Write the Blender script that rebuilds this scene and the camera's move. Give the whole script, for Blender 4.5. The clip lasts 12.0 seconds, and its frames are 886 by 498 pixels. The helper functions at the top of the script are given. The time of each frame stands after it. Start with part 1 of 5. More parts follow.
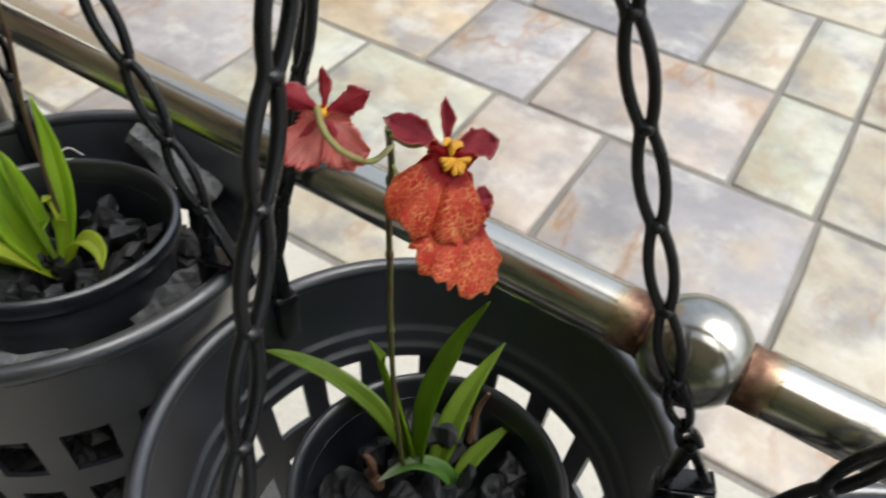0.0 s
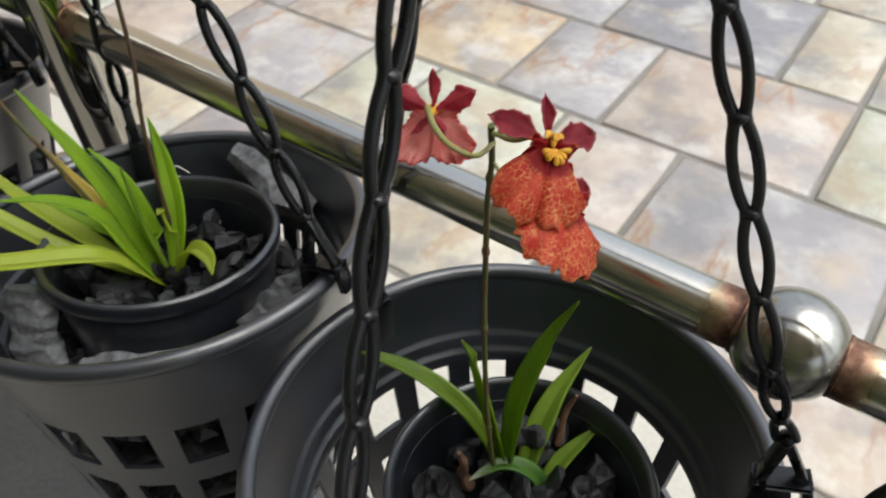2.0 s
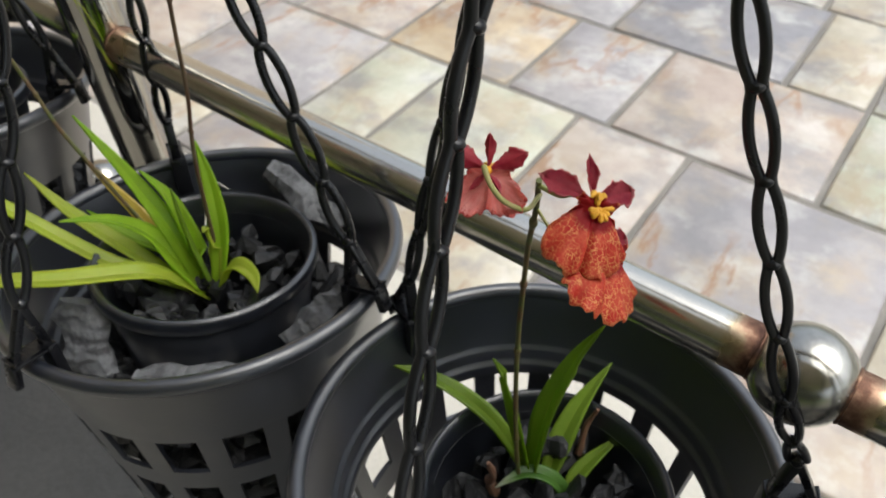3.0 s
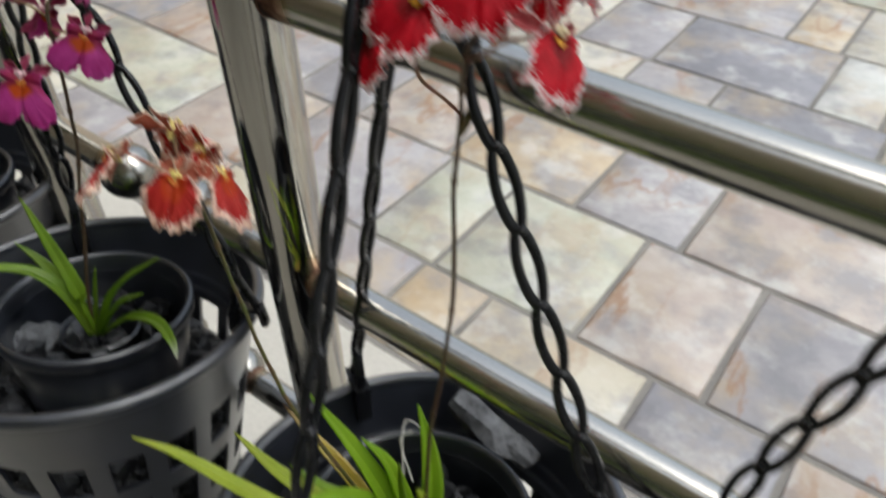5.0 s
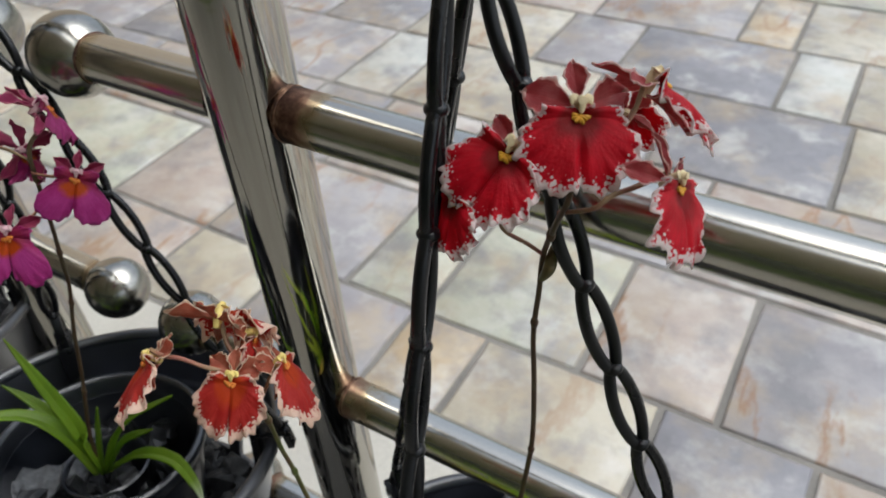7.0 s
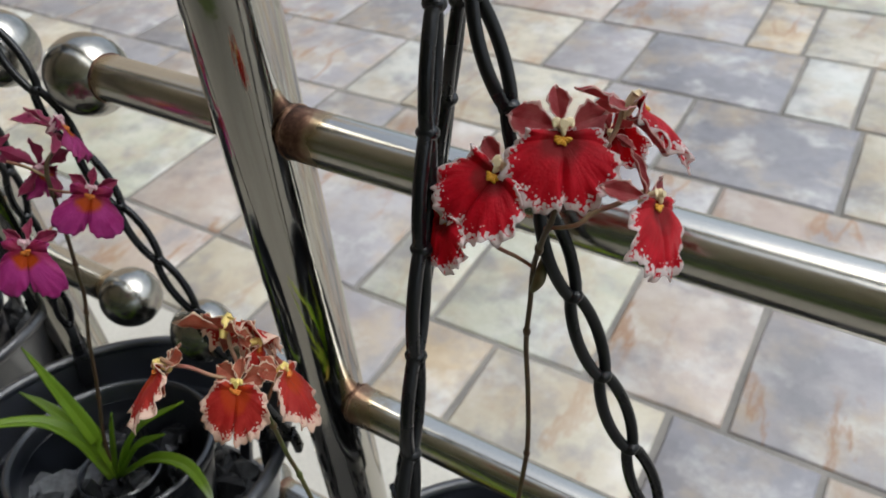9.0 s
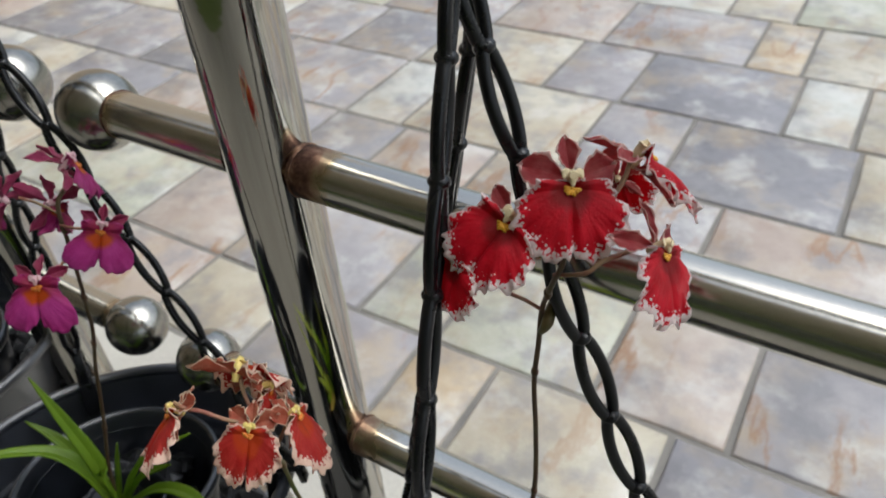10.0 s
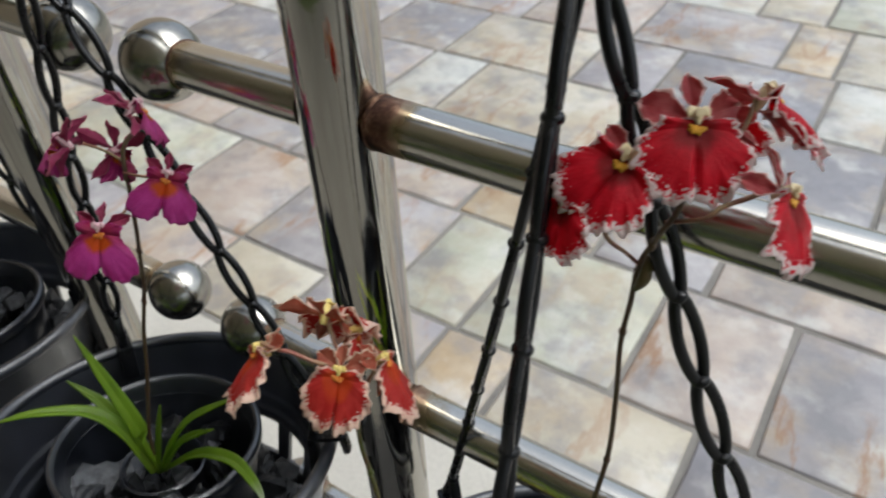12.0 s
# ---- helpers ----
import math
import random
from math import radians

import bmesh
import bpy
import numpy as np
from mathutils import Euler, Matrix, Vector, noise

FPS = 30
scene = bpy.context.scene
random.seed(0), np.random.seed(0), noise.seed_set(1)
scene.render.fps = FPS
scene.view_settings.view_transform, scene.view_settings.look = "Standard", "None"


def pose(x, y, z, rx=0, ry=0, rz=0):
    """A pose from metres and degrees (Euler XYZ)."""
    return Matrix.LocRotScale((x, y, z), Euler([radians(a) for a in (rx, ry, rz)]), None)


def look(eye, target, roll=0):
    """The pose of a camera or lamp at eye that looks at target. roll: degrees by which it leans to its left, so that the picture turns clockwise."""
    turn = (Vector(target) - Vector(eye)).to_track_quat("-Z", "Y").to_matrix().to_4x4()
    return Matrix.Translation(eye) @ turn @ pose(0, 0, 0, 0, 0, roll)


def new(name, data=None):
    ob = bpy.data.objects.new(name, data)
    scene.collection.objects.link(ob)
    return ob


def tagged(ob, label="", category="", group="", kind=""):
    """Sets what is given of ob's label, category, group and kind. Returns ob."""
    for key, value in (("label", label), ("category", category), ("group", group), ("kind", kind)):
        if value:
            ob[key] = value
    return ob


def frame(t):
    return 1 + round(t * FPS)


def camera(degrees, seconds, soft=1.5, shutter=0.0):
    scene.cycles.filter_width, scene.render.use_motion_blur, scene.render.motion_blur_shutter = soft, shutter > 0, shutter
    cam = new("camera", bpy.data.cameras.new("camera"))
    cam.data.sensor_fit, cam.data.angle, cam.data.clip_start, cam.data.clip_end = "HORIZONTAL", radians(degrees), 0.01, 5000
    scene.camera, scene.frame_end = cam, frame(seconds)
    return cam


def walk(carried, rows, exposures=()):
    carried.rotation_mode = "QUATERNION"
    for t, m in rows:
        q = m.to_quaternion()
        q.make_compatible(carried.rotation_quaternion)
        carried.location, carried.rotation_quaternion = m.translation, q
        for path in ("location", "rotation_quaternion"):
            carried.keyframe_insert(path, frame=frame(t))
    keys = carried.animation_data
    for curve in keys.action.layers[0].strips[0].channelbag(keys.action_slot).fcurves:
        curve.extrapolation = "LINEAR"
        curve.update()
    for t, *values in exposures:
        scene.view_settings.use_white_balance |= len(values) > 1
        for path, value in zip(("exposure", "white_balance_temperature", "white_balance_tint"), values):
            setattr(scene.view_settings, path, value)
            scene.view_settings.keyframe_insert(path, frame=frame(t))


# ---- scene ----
cam = camera(61.59, 12.0, 1.7, 0.5)
cam.data.dof.use_dof, cam.data.dof.focus_distance, cam.data.dof.aperture_fstop = True, 0.20, 26.0
SKY, SUN = 0.36, 1.55
PATH = [
    (0, (1.04274, 1.45891, 0.63373), (0.37377, 2.62644, -0.84591), 3.621),
    (0.5, (1.04270, 1.45091, 0.62719), (0.24314, 2.56312, -0.83010), -0.762),
    (1, (1.04609, 1.44831, 0.63289), (0.19923, 2.55233, -0.80376), -2.548),
    (1.5, (1.05004, 1.44750, 0.63681), (0.19460, 2.55652, -0.79088), -2.904),
    (2, (1.04390, 1.44209, 0.63576), (0.19286, 2.55026, -0.79522), -2.515),
    (2.5, (1.04216, 1.42576, 0.64629), (0.19716, 2.52334, -0.79637), -2.342),
    (2.7, (1.03884, 1.43189, 0.65372), (0.19853, 2.52198, -0.79734), -2.235),
    (4.3, (1.01050, 1.43098, 0.67155), (0.14678, 2.54417, -0.74789), -0.360),
    (4.5, (0.98389, 1.42221, 0.69501), (0.13467, 2.55984, -0.71376), 0.444),
    (4.7, (0.95018, 1.42235, 0.70754), (0.08792, 2.57811, -0.67836), 0.336),
    (4.8, (0.93346, 1.42234, 0.71155), (0.05782, 2.59378, -0.65262), -0.023),
    (4.9, (0.91630, 1.42467, 0.71628), (0.03855, 2.60945, -0.63495), -0.530),
    (5, (0.90137, 1.43007, 0.72288), (0.01201, 2.61165, -0.62355), -0.333),
    (5.2, (0.87499, 1.43542, 0.72571), (-0.02015, 2.63376, -0.60196), -0.989),
    (5.5, (0.84570, 1.44465, 0.72822), (-0.04014, 2.67225, -0.57881), -1.201),
    (6, (0.84067, 1.45606, 0.72905), (-0.01233, 2.72190, -0.56326), -2.164),
    (6.5, (0.84758, 1.45455, 0.73146), (0.01946, 2.72950, -0.56804), -3.142),
    (7, (0.84722, 1.45095, 0.73398), (0.02733, 2.71388, -0.58238), -4.060),
    (7.2, (0.84740, 1.45226, 0.73205), (0.02757, 2.70691, -0.59223), -4.383),
    (8.8, (0.85421, 1.44830, 0.73839), (0.00893, 2.69839, -0.57415), -5.075),
    (9, (0.85473, 1.44844, 0.74183), (0.00315, 2.70347, -0.56190), -5.066),
    (9.5, (0.85360, 1.44687, 0.74252), (-0.00417, 2.71400, -0.54536), -5.113),
    (10, (0.85149, 1.44974, 0.74934), (-0.01305, 2.72967, -0.52123), -4.974),
    (10.5, (0.85196, 1.44983, 0.75271), (-0.02016, 2.73517, -0.50717), -4.990),
    (11, (0.85387, 1.45019, 0.74842), (-0.02131, 2.73337, -0.51155), -4.792),
    (11.5, (0.84890, 1.44576, 0.73925), (-0.02792, 2.71987, -0.52875), -4.231),
    (12, (0.83287, 1.43500, 0.73519), (-0.05126, 2.69829, -0.53855), -3.454),
]
walk(cam, [(t, look(eye, target, roll)) for t, eye, target, roll in PATH], [(0.0, -0.42, 6200.0, 6.0), (4.0, -0.42, 6200.0, 6.0), (5.6, -0.77, 5900.0, 6.0), (12.0, -0.77, 5900.0, 6.0)])

# ---- light ----
world = bpy.data.worlds.new("world")
scene.world = world
world.use_nodes = True
wn = world.node_tree
sky = wn.nodes.new("ShaderNodeTexSky")
sky.sky_type, sky.sun_disc = "NISHITA", False
sky.sun_elevation, sky.sun_rotation = radians(62), radians(65)
sky.air_density, sky.dust_density, sky.ozone_density = 1.0, 6.0, 1.0
# thin cloud takes most of the blue out of the sky
haze = wn.nodes.new("ShaderNodeHueSaturation")
haze.inputs["Saturation"].default_value = 0.5
wn.links.new(sky.outputs[0], haze.inputs["Color"])
wn.links.new(haze.outputs[0], wn.nodes["Background"].inputs[0])
wn.nodes["Background"].inputs[1].default_value = SKY
sun = new("sun", bpy.data.lights.new("sun", "SUN"))
sun.data.energy, sun.data.angle, sun.data.color = SUN, radians(60), (1.0, 0.95, 0.87)
sun.matrix_world = look((3.3, 2.75, 5.5), (0.8, 1.6, 0.3))


# ---- materials ----
def material(name, rough=0.5, metal=0.0):
    m = bpy.data.materials.new(name)
    m.use_nodes = True
    b = m.node_tree.nodes["Principled BSDF"]
    b.inputs["Roughness"].default_value, b.inputs["Metallic"].default_value = rough, metal
    return m, m.node_tree, b


def node(nt, kind, links=(), **values):
    n = nt.nodes.new(kind)
    for k, v in values.items():
        if k == "op":
            n.operation = v
        elif k == "feature":
            n.feature = v
        elif k == "attr":
            n.attribute_name = v
    for i, s in links:
        if isinstance(s, (int, float, tuple)):
            n.inputs[i].default_value = s
        else:
            nt.links.new(s, n.inputs[i])
    return n


def coords(nt, kind="Object"):
    return nt.nodes.new("ShaderNodeTexCoord").outputs[kind]


def noise_fac(nt, vec, scale, detail=4.0, rough=0.55):
    return node(nt, "ShaderNodeTexNoise", [("Vector", vec), ("Scale", scale), ("Detail", detail), ("Roughness", rough)]).outputs[0]


def ramp(nt, fac, stops):
    r = nt.nodes.new("ShaderNodeValToRGB")
    nt.links.new(fac, r.inputs[0])
    e = r.color_ramp.elements
    while len(e) < len(stops):
        e.new(0.5)
    for el, (p, c) in zip(e, stops):
        el.position = p
        el.color = (*c, 1.0) if len(c) == 3 else c
    return r.outputs[0]


def mix(nt, fac, a, b, blend="MIX"):
    n = nt.nodes.new("ShaderNodeMix")
    n.data_type, n.blend_type = "RGBA", blend
    for sock, v in ((n.inputs[0], fac), (n.inputs[6], a), (n.inputs[7], b)):
        if isinstance(v, (int, float)):
            sock.default_value = v
        elif isinstance(v, tuple):
            sock.default_value = (*v, 1.0)
        else:
            nt.links.new(v, sock)
    return n.outputs[2]


def bump(nt, b, height, strength, distance):
    n = node(nt, "ShaderNodeBump", [("Height", height), ("Strength", strength), ("Distance", distance)])
    nt.links.new(n.outputs[0], b.inputs["Normal"])


def shifted(nt):
    """Object coordinates moved by a random step for each object."""
    info = nt.nodes.new("ShaderNodeObjectInfo")
    sc = node(nt, "ShaderNodeMath", [(0, info.outputs["Random"]), (1, 37.0)], op="MULTIPLY").outputs[0]
    add = node(nt, "ShaderNodeVectorMath", [(0, coords(nt)), (1, sc)], op="ADD")
    return add.outputs[0]


def plastic(name, base, rough, dust, gloss=0.38, skin=0.0):
    m, nt, b = material(name, rough)
    b.inputs["Coat Weight"].default_value, b.inputs["Coat Roughness"].default_value = skin, 0.3
    b.inputs["Specular IOR Level"].default_value = gloss
    v = coords(nt)
    n1, n2 = noise_fac(nt, v, 45, 5), noise_fac(nt, v, 700, 3)
    d = ramp(nt, n1, [(0.35, (0, 0, 0)), (0.9, (1, 1, 1))])
    nt.links.new(mix(nt, d, base, dust), b.inputs["Base Color"])
    nt.links.new(ramp(nt, n1, [(0.3, (rough - 0.04,) * 3), (0.75, (rough + 0.12,) * 3)]), b.inputs["Roughness"])
    bump(nt, b, n2, 0.12, 0.0006)
    return m


BLACK = plastic("black_plastic", (0.005, 0.0060, 0.009), 0.32, (0.016, 0.0190, 0.028), 0.9, 0.6)
BASKET = plastic("basket_plastic", (0.005, 0.0060, 0.0088), 0.36, (0.012, 0.0150, 0.026), 0.9, 1.0)
CHAIN = plastic("hanger_plastic", (0.0035, 0.0035, 0.0045), 0.25, (0.011, 0.0115, 0.0135), 0.46)


def steel_material(name, low, high, gain):
    """Drawn stainless tube; scorch marks the blue-brown rainbow beside a weld."""
    m, nt, b = material(name, low, 1.0)
    v = coords(nt)
    scorch = node(nt, "ShaderNodeAttribute", attr="scorch").outputs["Fac"]
    n1, n2 = noise_fac(nt, v, 150, 5, 0.6), noise_fac(nt, v, 22, 4)
    lift = node(nt, "ShaderNodeMath", [(0, n1), (1, 2.3)], op="MULTIPLY").outputs[0]
    hs = node(nt, "ShaderNodeMath", [(0, scorch), (1, node(nt, "ShaderNodeMath", [(0, lift), (1, -0.12)], op="ADD").outputs[0])], op="MULTIPLY").outputs[0]
    clean = mix(nt, n2, (0.45 * gain, 0.428 * gain, 0.38 * gain), (0.55 * gain, 0.528 * gain, 0.48 * gain))
    tint = ramp(nt, hs, [(0.06, (1, 1, 1)), (0.22, (0.80, 0.68, 0.50)), (0.42, (0.54, 0.36, 0.27)), (0.60, (0.34, 0.20, 0.155)), (0.80, (0.16, 0.09, 0.075)), (1.0, (0.07, 0.045, 0.04))])
    nt.links.new(mix(nt, 1.0, clean, tint, "MULTIPLY"), b.inputs["Base Color"])
    smear = ramp(nt, n2, [(0.3, (low,) * 3), (0.7, (high,) * 3)])
    nt.links.new(mix(nt, ramp(nt, hs, [(0.15, (0, 0, 0)), (0.6, (1, 1, 1))]), smear, (0.62, 0.62, 0.62)), b.inputs["Roughness"])
    bump(nt, b, mix(nt, scorch, noise_fac(nt, v, 60, 3), n1), 0.06, 0.002)
    return m


STEEL = steel_material("stainless_steel", 0.16, 0.24, 1.2)
STEEL_BRIGHT = steel_material("bright_stainless_steel", 0.05, 0.09, 0.95)


def ball_material():
    m, nt, b = material("polished_steel_ball", 0.14, 1.0)
    v = coords(nt)
    n1 = noise_fac(nt, v, 60, 6, 0.65)
    nt.links.new(ramp(nt, n1, [(0.3, (0.29, 0.277, 0.245)), (0.7, (0.47, 0.452, 0.41))]), b.inputs["Base Color"])
    nt.links.new(ramp(nt, n1, [(0.35, (0.12,) * 3), (0.75, (0.34,) * 3)]), b.inputs["Roughness"])
    bump(nt, b, noise_fac(nt, v, 130, 3), 0.06, 0.002)
    return m


BALL = ball_material()


def weld_material():
    m, nt, b = material("burnt_weld", 0.5, 0.7)
    n1 = noise_fac(nt, coords(nt), 160, 5)
    nt.links.new(ramp(nt, n1, [(0.3, (0.04, 0.025, 0.022)), (0.5, (0.13, 0.065, 0.04)), (0.7, (0.34, 0.21, 0.13))]), b.inputs["Base Color"])
    bump(nt, b, n1, 0.5, 0.002)
    return m


WELD = weld_material()


def charcoal_material(name="charcoal", rough=0.52, gloss=0.42):
    m, nt, b = material(name, rough)
    b.inputs["Specular IOR Level"].default_value = gloss
    v = shifted(nt)
    n1 = noise_fac(nt, v, 110, 6, 0.65)
    wave = node(nt, "ShaderNodeTexWave", [("Vector", v), ("Scale", 60), ("Distortion", 9.0), ("Detail", 3.0)]).outputs[1]
    base = ramp(nt, n1, [(0.3, (0.007, 0.007, 0.008)), (0.55, (0.017, 0.0175, 0.019)), (0.78, (0.08, 0.08, 0.085))])
    nt.links.new(base, b.inputs["Base Color"])
    h = mix(nt, 0.2, n1, wave)
    bump(nt, b, h, 0.7, 0.002)
    return m


COAL = charcoal_material()
COAL_WET = charcoal_material("wet_charcoal", 0.3, 0.55)


def ash_material(name, gain):
    m, nt, b = material(name, 0.75)
    v = shifted(nt)
    n1 = noise_fac(nt, v, 70, 7, 0.7)
    nt.links.new(ramp(nt, n1, [(0.34, (0.03 * gain, 0.03 * gain, 0.032 * gain)), (0.46, (0.10 * gain, 0.102 * gain, 0.108 * gain)), (0.7, (0.20 * gain, 0.205 * gain, 0.215 * gain))]), b.inputs["Base Color"])
    wave = node(nt, "ShaderNodeTexWave", [("Vector", v), ("Scale", 45), ("Distortion", 10.0), ("Detail", 4.0)]).outputs[1]
    bump(nt, b, mix(nt, 0.25, n1, wave), 0.9, 0.003)
    return m


ASH = ash_material("ashy_charcoal", 0.85)
ASH_PALE = ash_material("pale_burnt_ash", 1.1)


def see_through(m, nt, b, colour, amount):
    """Thin living tissue: part of the light passes."""
    tr = nt.nodes.new("ShaderNodeBsdfTranslucent")
    if isinstance(colour, tuple):
        tr.inputs[0].default_value = (*colour, 1)
    else:
        nt.links.new(colour, tr.inputs[0])
    mx = nt.nodes.new("ShaderNodeMixShader")
    mx.inputs[0].default_value = amount
    nt.links.new(b.outputs[0], mx.inputs[1])
    nt.links.new(tr.outputs[0], mx.inputs[2])
    nt.links.new(mx.outputs[0], nt.nodes["Material Output"].inputs[0])


def leaf_material(name, dark, light, tip, passing=0.5):
    m, nt, b = material(name, 0.30)
    v = coords(nt)
    along = node(nt, "ShaderNodeAttribute", attr="along").outputs["Fac"]
    across = node(nt, "ShaderNodeAttribute", attr="across").outputs["Fac"]
    n1 = noise_fac(nt, v, 55, 5)
    vein = node(nt, "ShaderNodeMath", [(0, across), (1, 46.0)], op="MULTIPLY").outputs[0]
    vein = node(nt, "ShaderNodeMath", [(0, vein)], op="SINE").outputs[0]
    c = mix(nt, n1, dark, light)
    tipf = ramp(nt, along, [(0.72, (0, 0, 0)), (1.0, (1, 1, 1))])
    c = mix(nt, tipf, c, tip)
    mid = ramp(nt, across, [(0.44, (0, 0, 0)), (0.5, (1, 1, 1)), (0.56, (0, 0, 0))])
    c = mix(nt, node(nt, "ShaderNodeMath", [(0, mid), (1, 0.35)], op="MULTIPLY").outputs[0], c, light)
    nt.links.new(c, b.inputs["Base Color"])
    bump(nt, b, vein, 0.05, 0.0005)
    see_through(m, nt, b, c, passing)
    return m


LEAF = leaf_material("orchid_leaf", (0.17, 0.29, 0.022), (0.33, 0.47, 0.055), (0.20, 0.30, 0.035), 0.6)
LEAF_MID = leaf_material("fresh_orchid_leaf", (0.20, 0.34, 0.02), (0.36, 0.54, 0.045), (0.26, 0.39, 0.03), 0.58)
LEAF_LIME = leaf_material("young_orchid_leaf", (0.27, 0.47, 0.02), (0.47, 0.66, 0.045), (0.30, 0.50, 0.03), 0.6)
LEAF_PALE = leaf_material("yellowing_orchid_leaf", (0.46, 0.58, 0.05), (0.64, 0.70, 0.10), (0.54, 0.60, 0.08), 0.6)
LEAF_OLD = leaf_material("withering_orchid_leaf", (0.42, 0.30, 0.04), (0.55, 0.42, 0.08), (0.12, 0.06, 0.03), 0.25)
LEAF_PALE_TIP = leaf_material("pale_tipped_leaf", (0.17, 0.30, 0.02), (0.30, 0.45, 0.035), (0.66, 0.68, 0.55), 0.5)
LEAF_TIPPED = leaf_material("dry_tipped_leaf", (0.07, 0.18, 0.03), (0.15, 0.30, 0.05), (0.45, 0.45, 0.36))


def stem_material(name, a, c2):
    m, nt, b = material(name, 0.5)
    n1 = noise_fac(nt, coords(nt), 120, 4)
    nt.links.new(mix(nt, ramp(nt, n1, [(0.35, (0, 0, 0)), (0.65, (1, 1, 1))]), a, c2), b.inputs["Base Color"])
    bump(nt, b, n1, 0.2, 0.001)
    return m


STEM = stem_material("flower_stem", (0.10, 0.12, 0.03), (0.13, 0.075, 0.035))
STEM_BROWN = stem_material("brown_flower_stem", (0.10, 0.075, 0.035), (0.09, 0.045, 0.025))
PEDICEL = stem_material("green_pedicel", (0.28, 0.33, 0.09), (0.3, 0.26, 0.1))
PEDICEL_RED = stem_material("reddish_pedicel", (0.28, 0.20, 0.10), (0.25, 0.08, 0.06))
ROOT = stem_material("dry_root", (0.20, 0.11, 0.065), (0.10, 0.05, 0.03))
ROOT_WHITE = stem_material("whitish_root", (0.62, 0.6, 0.52), (0.45, 0.42, 0.34))
FLOWER_YELLOW = stem_material("crest_yellow", (0.75, 0.42, 0.02), (0.62, 0.26, 0.02))
FLOWER_ORANGE = stem_material("crest_orange", (0.72, 0.25, 0.02), (0.5, 0.12, 0.02))
COLUMN_CREAM = stem_material("column_cream", (0.80, 0.70, 0.46), (0.72, 0.55, 0.3))
COLUMN_YELLOW = stem_material("column_yellow", (0.74, 0.62, 0.2), (0.68, 0.5, 0.14))
COLUMN_PINK = stem_material("column_pink", (0.72, 0.5, 0.5), (0.55, 0.3, 0.35))


def lip_material(name, middle, outer, border, dots, heart=None, net=None, reach=0.5, passing=0.3, waist=None):
    """A lip: veined blade, dotted pale border and, where given, a heart round the crest, a net of pale veins or darker side lobes."""
    m, nt, b = material(name, 0.42)
    b.inputs["Specular IOR Level"].default_value = 0.3
    v = shifted(nt)
    rim = node(nt, "ShaderNodeAttribute", attr="rim").outputs["Fac"]
    far = node(nt, "ShaderNodeAttribute", attr="along").outputs["Fac"]
    fan = node(nt, "ShaderNodeAttribute", attr="fan").outputs["Fac"]
    n1, n2 = noise_fac(nt, v, 5, 4), noise_fac(nt, v, 40, 2, 0.5)
    c = mix(nt, ramp(nt, n1, [(0.35, (0, 0, 0)), (0.65, (1, 1, 1))]), middle, outer)
    spread = node(nt, "ShaderNodeCombineXYZ", [(0, node(nt, "ShaderNodeMath", [(0, fan), (1, 34.0)], op="MULTIPLY").outputs[0]), (1, rim), (2, far)]).outputs[0]
    vein = noise_fac(nt, spread, 1.6, 3, 0.6)
    c = mix(nt, ramp(nt, vein, [(0.46, (0, 0, 0)), (0.72, (0.3,) * 3)]), c, tuple(0.72 * x for x in middle))
    if net:
        bend = node(nt, "ShaderNodeTexNoise", [("Vector", v), ("Scale", 14.0), ("Detail", 3.0)]).outputs[1]
        bend = node(nt, "ShaderNodeVectorMath", [(0, bend), (1, (0.10, 0.10, 0.10))], op="MULTIPLY").outputs[0]
        bent = node(nt, "ShaderNodeVectorMath", [(0, v), (1, bend)], op="ADD").outputs[0]
        vo = node(nt, "ShaderNodeTexVoronoi", [("Vector", bent), ("Scale", 17)], feature="DISTANCE_TO_EDGE").outputs[0]
        lines = ramp(nt, vo, [(0.018, (1, 1, 1)), (0.075, (0, 0, 0))])
        patch = ramp(nt, noise_fac(nt, v, 6, 3), [(0.40, (0.12,) * 3), (0.58, (1, 1, 1))])
        c = mix(nt, mix(nt, 1.0, lines, patch, "MULTIPLY"), c, net)
    if heart:
        hf = node(nt, "ShaderNodeMath", [(0, far), (1, node(nt, "ShaderNodeMath", [(0, n1), (1, 0.22)], op="MULTIPLY").outputs[0])], op="ADD").outputs[0]
        c = mix(nt, ramp(nt, hf, [(reach, (1, 1, 1)), (reach + 0.10, (0, 0, 0))]), c, heart)
    if waist:
        c = mix(nt, ramp(nt, node(nt, "ShaderNodeMath", [(0, fan), (1, node(nt, "ShaderNodeMath", [(0, n2), (1, 0.08)], op="MULTIPLY").outputs[0])], op="ADD").outputs[0], [(0.33, (0, 0, 0)), (0.44, (0.9,) * 3)]), c, waist)
    if dots:
        spot = node(nt, "ShaderNodeTexVoronoi", [("Vector", v), ("Scale", 26.0)]).outputs[0]
        size = node(nt, "ShaderNodeMath", [(0, rim), (1, 0.70)], op="SUBTRACT").outputs[0]
        size = node(nt, "ShaderNodeMath", [(0, size), (1, 4.4 * dots)], op="MULTIPLY").outputs[0]
        size = node(nt, "ShaderNodeMath", [(0, size), (1, spot)], op="SUBTRACT").outputs[0]
        size = node(nt, "ShaderNodeMath", [(0, size), (1, 0.5)], op="ADD").outputs[0]
        c = mix(nt, ramp(nt, size, [(0.47, (0, 0, 0)), (0.55, (1, 1, 1))]), c, border)
    w = node(nt, "ShaderNodeMath", [(0, n2), (1, 0.5)], op="SUBTRACT").outputs[0]
